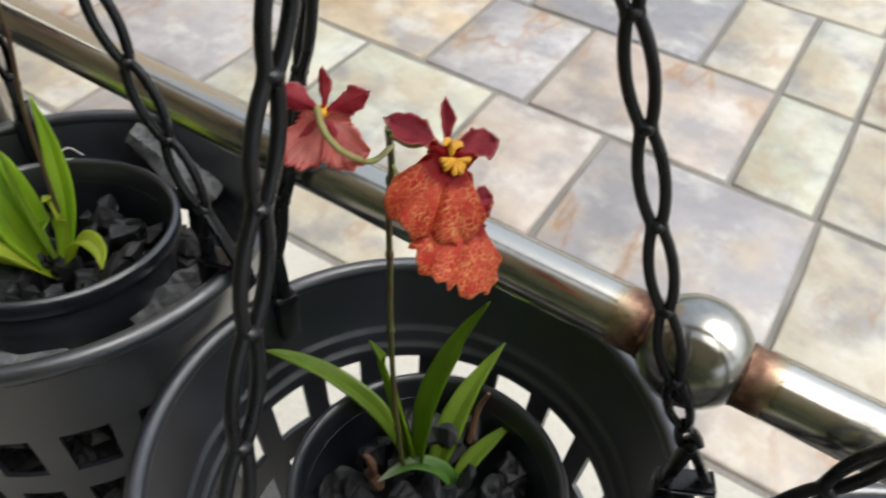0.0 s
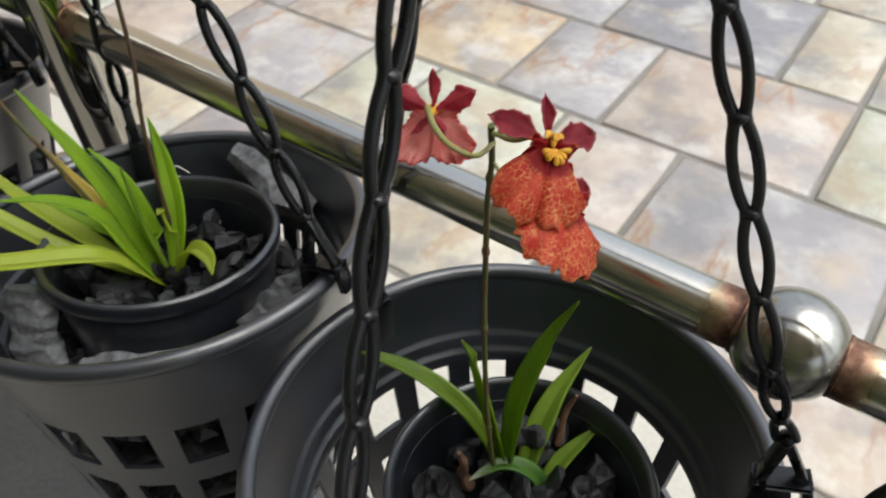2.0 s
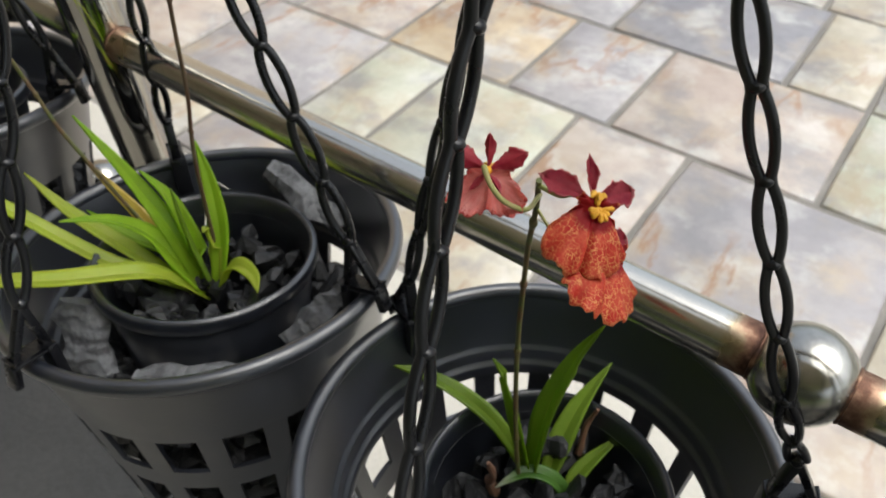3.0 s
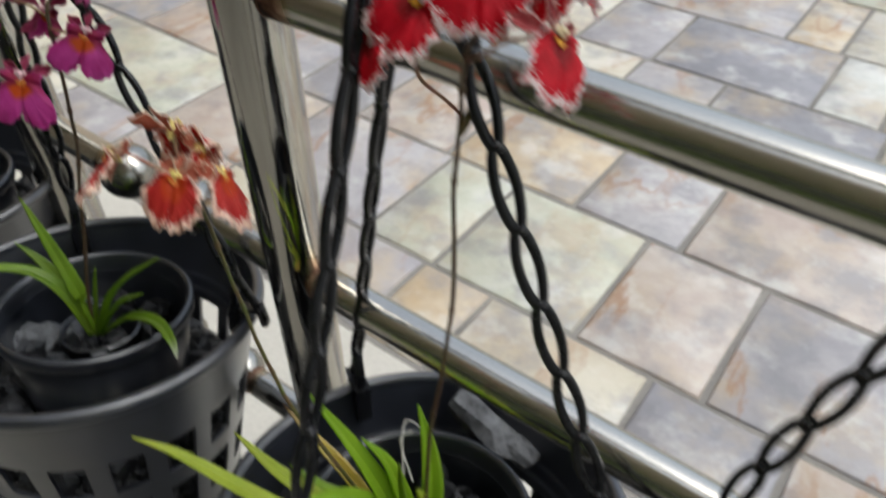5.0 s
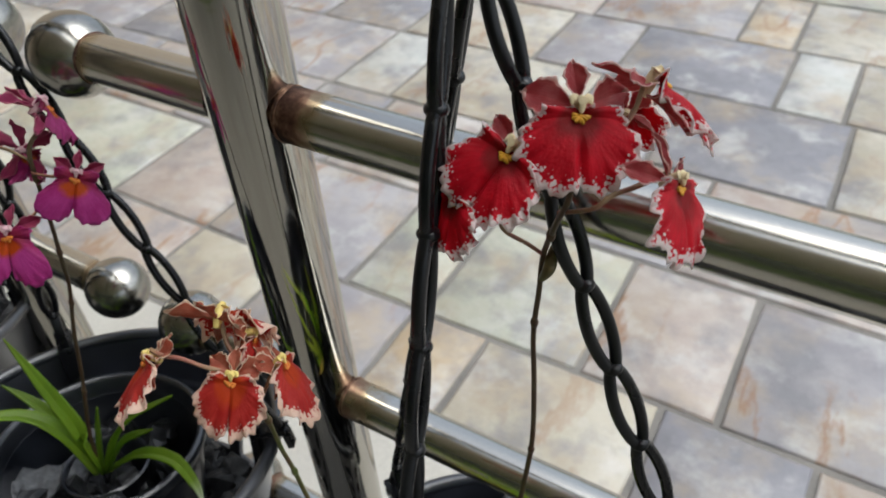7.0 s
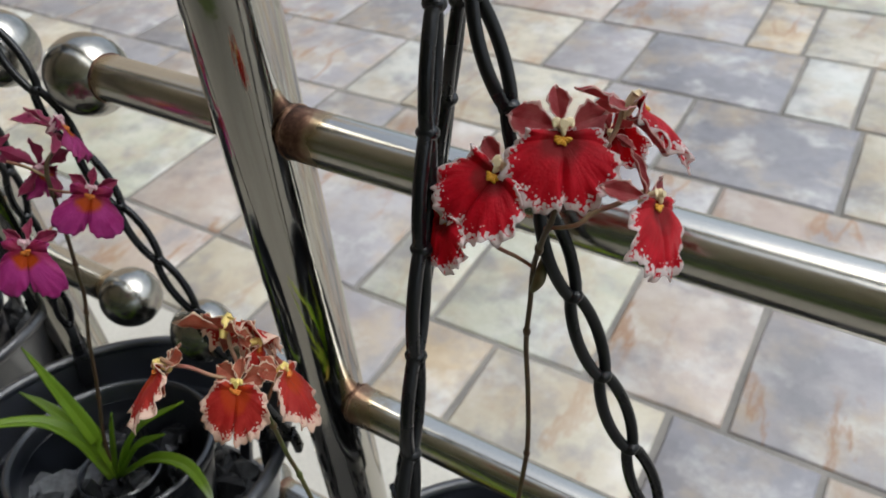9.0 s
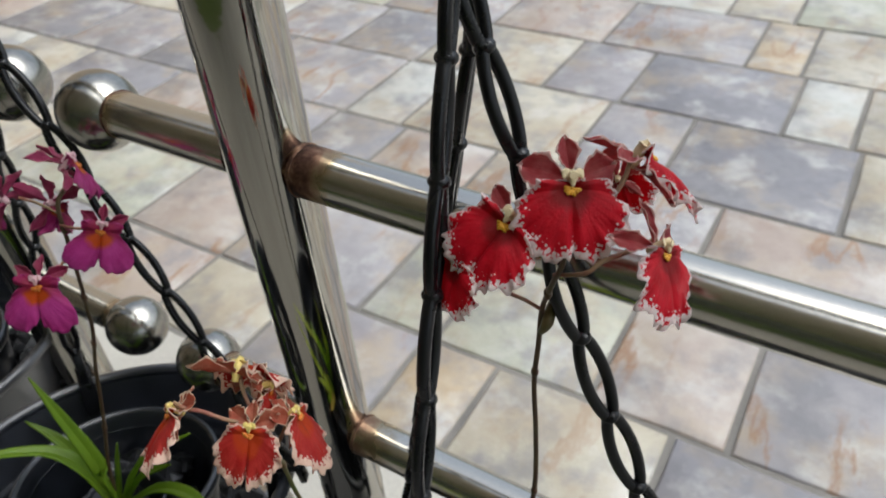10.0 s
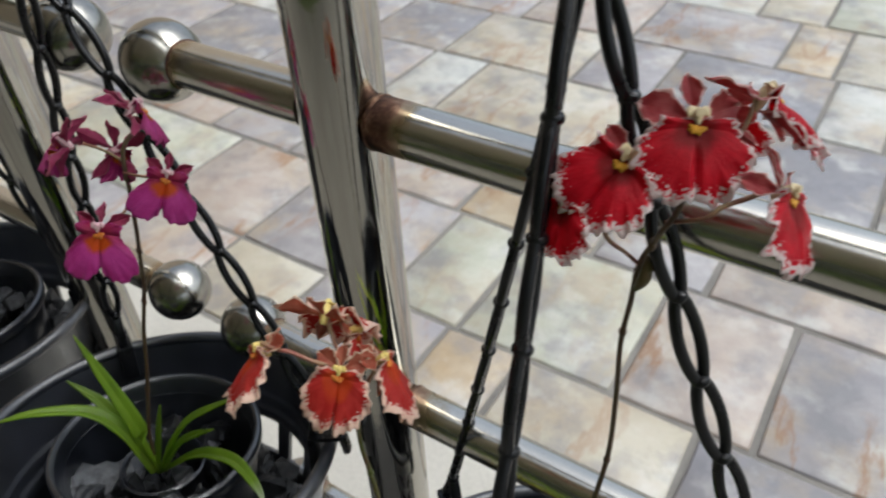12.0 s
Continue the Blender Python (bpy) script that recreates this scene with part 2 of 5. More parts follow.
    w = node(nt, "ShaderNodeMath", [(0, w), (1, 0.45)], op="MULTIPLY").outputs[0]
    e = node(nt, "ShaderNodeMath", [(0, rim), (1, w)], op="ADD").outputs[0]
    c = mix(nt, ramp(nt, e, [(0.965, (0, 0, 0)), (0.99, (1, 1, 1))]), c, border)
    nt.links.new(c, b.inputs["Base Color"])
    bump(nt, b, mix(nt, 0.5, vein, mix(nt, 0.5, n1, n2)), 0.22, 0.03)
    see_through(m, nt, b, c, passing)
    return m


def sepal_material(name, a, c2, edge):
    m, nt, b = material(name, 0.42)
    v = shifted(nt)
    rim = node(nt, "ShaderNodeAttribute", attr="rim").outputs["Fac"]
    fan = node(nt, "ShaderNodeAttribute", attr="fan").outputs["Fac"]
    n1 = noise_fac(nt, v, 7, 3)
    c = mix(nt, ramp(nt, n1, [(0.35, (0, 0, 0)), (0.68, (1, 1, 1))]), a, c2)
    spread = node(nt, "ShaderNodeCombineXYZ", [(0, node(nt, "ShaderNodeMath", [(0, fan), (1, 9.0)], op="MULTIPLY").outputs[0]), (1, rim)]).outputs[0]
    vein = noise_fac(nt, spread, 1.5, 3, 0.6)
    c = mix(nt, ramp(nt, vein, [(0.45, (0, 0, 0)), (0.7, (0.5,) * 3)]), c, tuple(0.5 * x for x in a))
    c = mix(nt, ramp(nt, node(nt, "ShaderNodeMath", [(0, rim), (1, node(nt, "ShaderNodeMath", [(0, n1), (1, 0.3)], op="MULTIPLY").outputs[0])], op="ADD").outputs[0], [(0.92, (0, 0, 0)), (1.10, (0.85,) * 3)]), c, edge)
    nt.links.new(c, b.inputs["Base Color"])
    bump(nt, b, vein, 0.3, 0.03)
    see_through(m, nt, b, c, 0.5)
    return m


KINDS = {
    "red": (lip_material("crimson_lip", (0.60, 0.004, 0.018), (0.78, 0.012, 0.036), (0.90, 0.80, 0.78), 0.68, heart=(0.34, 0.008, 0.012), reach=0.30, passing=0.5),
            sepal_material("dusky_red_sepal", (0.46, 0.045, 0.055), (0.62, 0.15, 0.145), (0.88, 0.66, 0.60)), COLUMN_CREAM, FLOWER_YELLOW),
    "orange": (lip_material("brick_red_lip", (0.46, 0.022, 0.018), (0.58, 0.050, 0.038), (0.86, 0.66, 0.54), 0.85, heart=(0.56, 0.06, 0.012), reach=0.34, passing=0.5),
               sepal_material("bronze_sepal", (0.46, 0.09, 0.045), (0.60, 0.22, 0.13), (0.82, 0.68, 0.5)), COLUMN_YELLOW, FLOWER_ORANGE),
    "magenta": (lip_material("magenta_lip", (0.52, 0.04, 0.27), (0.62, 0.08, 0.38), (0.52, 0.07, 0.33), 0.0, heart=(0.60, 0.09, 0.01), reach=0.36, waist=(0.36, 0.02, 0.10), passing=0.45),
                sepal_material("wine_pink_sepal", (0.38, 0.032, 0.10), (0.50, 0.07, 0.17), (0.46, 0.14, 0.2)), COLUMN_PINK, FLOWER_ORANGE),
    "wine": (lip_material("wine_lip", (0.42, 0.035, 0.19), (0.54, 0.07, 0.29), (0.42, 0.08, 0.2), 0.0, heart=(0.60, 0.15, 0.01), reach=0.36, waist=(0.28, 0.02, 0.07), passing=0.45),
             sepal_material("burgundy_pink_sepal", (0.40, 0.035, 0.12), (0.54, 0.085, 0.20), (0.46, 0.15, 0.2)), COLUMN_PINK, FLOWER_ORANGE),
    "rose": (lip_material("rose_lip", (0.84, 0.30, 0.27), (0.90, 0.46, 0.42), (0.68, 0.12, 0.11), 0.35, passing=0.55),
             sepal_material("rosy_sepal", (0.48, 0.03, 0.065), (0.60, 0.09, 0.11), (0.58, 0.2, 0.2)), FLOWER_YELLOW, FLOWER_YELLOW),
    "tiger": (lip_material("tiger_orange_lip", (0.62, 0.040, 0.030), (0.74, 0.12, 0.065), (0.80, 0.28, 0.12), 0.0, heart=(0.34, 0.008, 0.012), reach=0.42, net=(0.92, 0.54, 0.20), passing=0.5, waist=(0.34, 0.010, 0.012)),
              sepal_material("burgundy_sepal", (0.34, 0.012, 0.04), (0.50, 0.05, 0.075), (0.5, 0.14, 0.14)), FLOWER_YELLOW, FLOWER_YELLOW),
}


def tile_material(name, a, c2, stain, amount):
    """Slate-look glaze: clouds of beige and lavender, fine grain and rusty veins."""
    m, nt, b = material(name, 0.42)
    v = shifted(nt)
    n1, n2, n3 = noise_fac(nt, v, 7, 5), noise_fac(nt, v, 34, 6, 0.65), noise_fac(nt, v, 260, 3)
    c = mix(nt, ramp(nt, n1, [(0.38, (0, 0, 0)), (0.62, (1, 1, 1))]), a, c2)
    warm = ramp(nt, noise_fac(nt, v, 9, 6, 0.6), [(0.47, (0, 0, 0)), (0.64, (0.75,) * 3)])
    cool = ramp(nt, noise_fac(nt, v, 11, 6, 0.62), [(0.48, (0, 0, 0)), (0.64, (0.78,) * 3)])
    c = mix(nt, warm, c, (0.56, 0.46, 0.33))
    c = mix(nt, cool, c, (0.31, 0.305, 0.32))
    c = mix(nt, ramp(nt, noise_fac(nt, v, 13, 5, 0.6), [(0.52, (0, 0, 0)), (0.66, (0.55,) * 3)]), c, (0.80, 0.79, 0.75))
    c = mix(nt, ramp(nt, n2, [(0.45, (0, 0, 0)), (0.8, (0.5,) * 3)]), c, tuple(0.72 * x for x in a))
    squeezed = node(nt, "ShaderNodeMapping", [("Vector", v), ("Rotation", (0.0, 0.0, 0.7)), ("Scale", (1.0, 0.35, 1.0))]).outputs[0]
    d = noise_fac(nt, squeezed, 7.0, 6, 0.6)
    vein = ramp(nt, d, [(0.472, (0, 0, 0)), (0.497, (1.0,) * 3), (0.503, (1.0,) * 3), (0.528, (0, 0, 0))])
    cloud = ramp(nt, noise_fac(nt, v, 4.5, 2), [(0.47, (0, 0, 0)), (0.60, (1, 1, 1))])
    f2 = mix(nt, 1.0, vein, cloud, "MULTIPLY")
    c = mix(nt, node(nt, "ShaderNodeMath", [(0, f2), (1, min(1.0, 1.3 * amount))], op="MULTIPLY").outputs[0], c, stain)
    c = mix(nt, node(nt, "ShaderNodeMath", [(0, ramp(nt, noise_fac(nt, v, 8.0, 4), [(0.58, (0, 0, 0)), (0.75, (1, 1, 1))])), (1, 0.45 * amount)], op="MULTIPLY").outputs[0], c, stain)
    c = mix(nt, 1.0, c, (0.632, 0.625, 0.622), "MULTIPLY")
    nt.links.new(c, b.inputs["Base Color"])
    nt.links.new(ramp(nt, n2, [(0.3, (0.34,) * 3), (0.7, (0.55,) * 3)]), b.inputs["Roughness"])
    h = mix(nt, 0.35, n2, n3)
    bump(nt, b, h, 0.3, 0.004)
    return m


RUST = (0.40, 0.21, 0.10)
TILES = {
    "c": tile_material("cream_slate_tile", (0.62, 0.56, 0.43), (0.72, 0.68, 0.56), RUST, 0.35),
    "g": tile_material("greenish_slate_tile", (0.57, 0.59, 0.46), (0.68, 0.68, 0.56), (0.5, 0.40, 0.25), 0.3),
    "o": tile_material("ochre_slate_tile", (0.62, 0.47, 0.29), (0.70, 0.60, 0.44), RUST, 0.6),
    "p": tile_material("pinkish_slate_tile", (0.56, 0.465, 0.40), (0.64, 0.57, 0.50), RUST, 0.55),
    "l": tile_material("lavender_slate_tile", (0.42, 0.40, 0.415), (0.55, 0.525, 0.52), RUST, 0.5),
    "b": tile_material("blue_grey_slate_tile", (0.29, 0.285, 0.31), (0.39, 0.38, 0.40), (0.46, 0.36, 0.25), 0.3),
    "w": tile_material("pale_slate_tile", (0.70, 0.71, 0.65), (0.77, 0.77, 0.71), (0.55, 0.5, 0.4), 0.15),
}


def rough_ground(name, a, c2, scale, rough=0.85, relief=0.4):
    m, nt, b = material(name, rough)
    v = coords(nt)
    n1, n2 = noise_fac(nt, v, scale, 6, 0.6), noise_fac(nt, v, scale * 30, 4, 0.7)
    c = mix(nt, ramp(nt, n1, [(0.35, (0, 0, 0)), (0.65, (1, 1, 1))]), a, c2)
    c = mix(nt, ramp(nt, n2, [(0.4, (0, 0, 0)), (0.8, (0.5,) * 3)]), c, tuple(0.7 * x for x in a))
    nt.links.new(c, b.inputs["Base Color"])
    bump(nt, b, n2, relief, 0.004)
    return m


GROUT = rough_ground("grey_grout", (0.155, 0.145, 0.13), (0.235, 0.218, 0.195), 9)
CEMENT = rough_ground("cream_cement", (0.41, 0.385, 0.335), (0.46, 0.44, 0.385), 6, 0.7, 0.2)
PORCH = rough_ground("beige_porch_cement", (0.23, 0.215, 0.19), (0.29, 0.275, 0.24), 3, 0.7, 0.2)
# grey concrete, darkened all over to carry the shade under the baskets
SHADED_CONCRETE = rough_ground("shaded_grey_concrete", (0.062, 0.062, 0.062), (0.09, 0.089, 0.087), 5)
EARTH = rough_ground("far_ground", (0.22, 0.22, 0.18), (0.3, 0.29, 0.25), 0.6)
GRASS = rough_ground("lawn_grass", (0.09, 0.13, 0.025), (0.14, 0.185, 0.04), 9, 0.8, 0.9)
PLASTER = rough_ground("beige_plaster", (0.62, 0.55, 0.46), (0.70, 0.63, 0.53), 2, 0.8, 0.15)
UMBER = rough_ground("umber_plaster", (0.42, 0.345, 0.265), (0.50, 0.42, 0.33), 2, 0.8, 0.15)
HEDGE = rough_ground("hedge_leaves", (0.028, 0.032, 0.018), (0.055, 0.06, 0.03), 4, 0.7, 1.0)


# ---- building helpers ----
def settle(name, bm, mat, parent=None, label="", smooth=True, m=None):
    me = bpy.data.meshes.new(name)
    bmesh.ops.recalc_face_normals(bm, faces=bm.faces)
    bm.to_mesh(me)
    bm.free()
    if smooth:
        me.shade_smooth()
        me.set_sharp_from_angle(angle=radians(42))
    me.materials.append(mat)
    ob = new(name, me)
    if m is not None:
        ob.matrix_basis = m
    if parent is not None:
        ob.parent = parent
    if label:
        ob["label"] = label
    return ob


def part(name, bm, mat, parent, label="", smooth=True, m=None):
    return settle(name, bm, mat, parent, label, smooth, m)


def share(name, me, parent, m, label=""):
    ob = new(name, me)
    ob.matrix_basis = m
    ob.parent = parent
    if label:
        ob["label"] = label
    return ob


def empty(name, m):
    ob = new(name)
    ob.empty_display_size = 0.02
    ob.matrix_basis = m
    return ob


def spline(points, per=6):
    """Points of a smooth curve through the given ones."""
    p = [Vector(q) for q in points]
    p = [2 * p[0] - p[1]] + p + [2 * p[-1] - p[-2]]
    out = []
    for i in range(1, len(p) - 2):
        a, b, c, d = p[i - 1:i + 3]
        for k in range(per):
            t = k / per
            out.append(0.5 * (2 * b + (c - a) * t + (2 * a - 5 * b + 4 * c - d) * t * t + (3 * b - a - 3 * c + d) * t ** 3))
    out.append(p[-2])
    return out


def tube(bm, pts, radius, segs=10, cap=True, heat=None):
    """A round bar along pts; radius is a number or a function of 0..1."""
    pts = [Vector(p) for p in pts]
    n = len(pts)
    t0 = (pts[1] - pts[0]).normalized()
    side = t0.orthogonal().normalized()
    rings = []
    lay = bm.verts.layers.float.get("scorch") if heat else None
    for i, p in enumerate(pts):
        t = (pts[min(i + 1, n - 1)] - pts[max(i - 1, 0)]).normalized()
        side = (side - t * side.dot(t)).normalized()
        up = t.cross(side)
        r = radius(i / (n - 1)) if callable(radius) else radius
        ring = []
        for k in range(segs):
            a = 2 * math.pi * k / segs
            vert = bm.verts.new(p + (side * math.cos(a) + up * math.sin(a)) * r)
            if lay is not None:
                vert[lay] = heat(p)
            ring.append(vert)
        rings.append(ring)
    for r0, r1 in zip(rings, rings[1:]):
        for k in range(segs):
            bm.faces.new((r0[k], r0[(k + 1) % segs], r1[(k + 1) % segs], r1[k]))
    if cap:
        bm.faces.new(rings[0][::-1])
        bm.faces.new(rings[-1])
    return rings


def lathe(bm, profile, segs=64, closed=False):
    """Turns (r, z) pairs round the z axis."""
    rings = [[bm.verts.new((r * math.cos(2 * math.pi * k / segs), r * math.sin(2 * math.pi * k / segs), z)) for k in range(segs)] for r, z in profile]
    pairs = list(zip(rings, rings[1:]))
    if closed:
        pairs.append((rings[-1], rings[0]))
    for r0, r1 in pairs:
        for k in range(segs):
            bm.faces.new((r0[k], r0[(k + 1) % segs], r1[(k + 1) % segs], r1[k]))
    return rings


def sphere(bm, centre, r, u=24, v=16, squash=(1, 1, 1)):
    made = bmesh.ops.create_uvsphere(bm, u_segments=u, v_segments=v, radius=r)["verts"]
    for vert in made:
        vert.co = Vector(centre) + Vector([vert.co[i] * squash[i] for i in range(3)])
    return made


def block(bm, size, m, bevel=0.0):
    made = bmesh.ops.create_cube(bm, size=1.0)["verts"]
    for vert in made:
        vert.co = m @ Vector([vert.co[i] * size[i] for i in range(3)])
    if bevel:
        edges = list({e for vert in made for e in vert.link_edges})
        bmesh.ops.bevel(bm, geom=edges, offset=bevel, segments=2, affect="EDGES", profile=0.5)


def upright(centre, normal):
    """A pose at centre whose z axis is the normal."""
    z = Vector(normal).normalized()
    x = (Vector((1, 0, 0)) - z * z.x).normalized()
    y = z.cross(x)
    m = Matrix((x, y, z)).transposed().to_4x4()
    m.translation = centre
    return m


# ---- ground and paving ----
def slab(name, x0, x1, y0, y1, z0, z1, mat, label, category):
    bm = bmesh.new()
    block(bm, (x1 - x0, y1 - y0, z1 - z0), Matrix.Translation(((x0 + x1) / 2, (y0 + y1) / 2, (z0 + z1) / 2)))
    ob = settle(name, bm, mat, None, "", False)
    return tagged(ob, label, category, kind="structure")


bm = bmesh.new()
gs = [bm.verts.new((x, y, -0.06)) for x, y in ((-400, -400), (400, -400), (400, 400), (-400, 400))]
bm.faces.new(gs)
tagged(settle("ground", bm, EARTH, None, "", False), "bare pale earth reaching to the horizon", "ground", kind="structure")
slab("pavement_apron", -6, 6, 1.643, 1.868, -0.07, 0.0, CEMENT, "cream smooth cement strip below the steel railing", "pavement")
# darker than the floors beside it: the baskets' shade is in its colour
slab("pavement", -6, 6, 1.25, 1.64, -0.07, -0.002, SHADED_CONCRETE, "plain grey concrete floor, its colour darkened for the shade under the hanging baskets", "pavement")
slab("pavement_porch", -6, 6, -0.1, 1.247, -0.07, -0.001, PORCH, "beige smooth cement floor beside the baskets", "pavement")
slab("lawn", -12, 12, -6.0, -0.103, -0.07, -0.004, GRASS, "short green lawn beside the concrete", "lawn")
slab("hedge_backdrop", -12, 12, -6.5, -6.003, -0.07, 3.4, HEDGE, "dense dark green hedge closing off the lawn", "hedge")
slab("ceiling", -6, 6, -4.0, 1.02, 2.6, 2.75, PLASTER, "plain beige porch ceiling over the camera's side", "ceiling")
# unseen wall, added to dim the western sky and brown the steel's reflections
slab("wall_west", -2.8, -2.6, -3.998, 6.0, -0.07, 3.6, UMBER, "plain brown wall, added out of view to dim the western sky", "wall")

YARD = slab("floor", -2.403, 2.403, 1.871, 4.272, -0.07, -0.004, GROUT, "dark cement bed with slate-look paving tiles", "floor")

COURSES = [1.874, 2.03, 2.262, 2.503, 2.763, 3.012, 3.272, 3.52, 3.77, 4.02, 4.27]
# The joints across each course and the tile kind that ends there.
JOINTS = [
    [(-1.02, "c"), (-0.72, "p"), (-0.42, "c"), (-0.2, "l"), (0.02, "p"), (0.2, "c"), (0.42, "l"), (0.533, "o"), (0.767, "c"), (0.938, "b"), (1.25, "p"), (1.5, "c")],
    [(-1.2, "p"), (-0.95, "l"), (-0.62, "c"), (-0.2, "g"), (0.02, "p"), (0.30, "l"), (0.43, "g"), (0.655, "g"), (0.827, "p"), (1.113, "l"), (1.36, "c"), (1.6, "p")],
    [(-1.1, "l"), (-0.86, "c"), (-0.55, "b"), (-0.30, "p"), (-0.09, "l"), (0.08, "b"), (0.285, "p"), (0.525, "o"), (0.70, "l"), (0.996, "p"), (1.108, "g"), (1.33, "c")],
    [(-1.3, "c"), (-1.0, "b"), (-0.72, "l"), (-0.42, "b"), (-0.08, "l"), (0.06, "w"), (0.41, "c"), (0.58, "l"), (0.872, "b"), (0.995, "c"), (1.107, "g"), (1.4, "c")],
    [(-1.2, "p"), (-0.8, "c"), (-0.55, "w"), (-0.3, "l"), (-0.07, "b"), (0.25, "c"), (0.42, "l"), (0.733, "b"), (0.853, "w"), (1.1, "c"), (1.35, "g")],
    [(-1.25, "b"), (-0.9, "l"), (-0.6, "c"), (-0.33, "g"), (0.0, "l"), (0.285, "p"), (0.606, "l"), (0.72, "o"), (0.98, "c"), (1.25, "g")],
    [(-1.1, "c"), (-0.75, "l"), (-0.5, "b"), (-0.1, "p"), (0.17, "c"), (0.5, "w"), (0.655, "c"), (0.95, "g"), (1.2, "c")],
    [(-1.0, "l"), (-0.7, "b"), (-0.35, "c"), (0.1, "l"), (0.4, "p"), (0.7, "g"), (1.0, "c")],
    [(-0.9, "b"), (-0.5, "c"), (-0.1, "l"), (0.3, "g"), (0.6, "c"), (1.0, "p")],
    [(-1.0, "l"), (-0.6, "p"), (-0.2, "c"), (0.2, "l"), (0.5, "w"), (0.9, "c")],
]


def tile_mesh(w, d, rnd, mat):
    """A slate-look tile: uneven edge, rounded arris, faintly sagging top."""
    edge = []
    for (ax, ay), (bx, by) in (((-w, -d), (w, -d)), ((w, -d), (w, d)), ((w, d), (-w, d)), ((-w, d), (-w, -d))):
        for k in range(3):
            t = k / 3
            edge.append((0.5 * (ax + (bx - ax) * t) + rnd.uniform(-0.0012, 0.0012), 0.5 * (ay + (by - ay) * t) + rnd.uniform(-0.0012, 0.0012)))
    bm = bmesh.new()
    low = [bm.verts.new((x, y, -0.012)) for x, y in edge]
    mid = [bm.verts.new((x, y, -0.0022 + rnd.uniform(-0.0003, 0.0003))) for x, y in edge]
    inset = 0.0035
    top = [bm.verts.new((x * (1 - 2 * inset / w), y * (1 - 2 * inset / d), rnd.uniform(-0.0004, 0.0004))) for x, y in edge]
    n = len(edge)
    for a, b in ((low, mid), (mid, top)):
        for k in range(n):
            bm.faces.new((a[k], a[(k + 1) % n], b[(k + 1) % n], b[k]))
    bm.faces.new(top)
    me = bpy.data.meshes.new("tile")
    bm.to_mesh(me)
    bm.free()
    me.shade_smooth()
    me.materials.append(mat)
    return me


def lay_tiles():
    rnd = random.Random(7)
    gap = 0.0088
    rest = list("cgplbwolpc")
    for row, joints in enumerate(JOINTS):
        y0, y1 = COURSES[row] + gap / 2, COURSES[row + 1] - gap / 2
        xs = [joints[0][0] - 0.33 * k for k in range(6, 0, -1)]
        cells = [(a, b, rnd.choice(rest)) for a, b in zip(xs, xs[1:] + [joints[0][0]])]
        cells += [(a[0], b[0], b[1]) for a, b in zip(joints, joints[1:])]
        last = joints[-1][0]
        while last < 2.4:
            step = rnd.choice((0.17, 0.24, 0.3))
            cells.append((last, last + step, rnd.choice(rest)))
            last += step
        for a, b, key in cells:
            a, b = max(a, -2.4), min(b, 2.4)
            if b - a < 0.06:
                continue
            me = tile_mesh(b - a - gap, y1 - y0, rnd, TILES[key])
            share("tile", me, YARD, pose((a + b) / 2, (y0 + y1) / 2, 0.0 + rnd.uniform(-0.0006, 0.0006), rnd.uniform(-0.12, 0.12), rnd.uniform(-0.12, 0.12), rnd.uniform(-0.25, 0.25)))


# ---- steel railing ----
RAIL_Y, UP_Z, LOW_Z, FOOT_Z, TOP_Z = 1.61, 0.606, 0.4525, 0.304, 0.759
RAIL_R, POST_R, BALL_R = 0.0098, 0.0162, 0.0174


def heated(places):
    """Scorch along a rail: (x, strength, reach) for each weld."""
    def heat(p):
        return max([0.0] + [k * (1.0 - abs(p.x - q) / reach) for q, k, reach in places])
    return heat


def rail(name, x0, x1, z, r, hot, label=""):
    bm = bmesh.new()
    bm.verts.layers.float.new("scorch")
    n = max(12, int((x1 - x0) / 0.004))
    tube(bm, [(x0 + (x1 - x0) * k / n, RAIL_Y, z) for k in range(n + 1)], r, 28, True, heated(hot))
    return settle(name, bm, STEEL, None, label)


def ring_weld(x, z, r, parent):
    bm = bmesh.new()
    rnd = random.Random(int(x * 1000) + int(z * 100))
    segs = 30
    cuts = []
    for k in range(segs):
        a = 2 * math.pi * k / segs
        bead = 0.0006 + rnd.uniform(-0.0002, 0.0003)
        c = Vector((x, RAIL_Y + r * math.cos(a), z + r * math.sin(a)))
        out = Vector((0, math.cos(a), math.sin(a)))
        cuts.append([bm.verts.new(c + out * bead * math.cos(b) * 0.7 + Vector((1, 0, 0)) * bead * math.sin(b)) for b in [2 * math.pi * j / 8 for j in range(8)]])
    for k in range(segs):
        for j in range(8):
            bm.faces.new((cuts[k][j], cuts[(k + 1) % segs][j], cuts[(k + 1) % segs][(j + 1) % 8], cuts[k][(j + 1) % 8]))
    return part("weld", bm, WELD, parent, "brown burnt weld seam")


def post(name, x):
    bm = bmesh.new()
    bm.verts.layers.float.new("scorch")
    n = 40
    tube(bm, [(x, RAIL_Y, TOP_Z * k / n) for k in range(n + 1)], POST_R, 40, True)
    p = settle(name, bm, STEEL_BRIGHT)
    bm = bmesh.new()
    lathe(bm, [(POST_R, 0.012), (0.026, 0.011), (0.036, 0.006), (0.037, 0.0), (POST_R, 0.0)], 40, True)
    part("base_flange", bm, STEEL, p, "", True, Matrix.Translation((x, RAIL_Y, 0.0)))
    return tagged(p, "upright polished stainless steel railing post on the cement", "railing post", "railing posts")


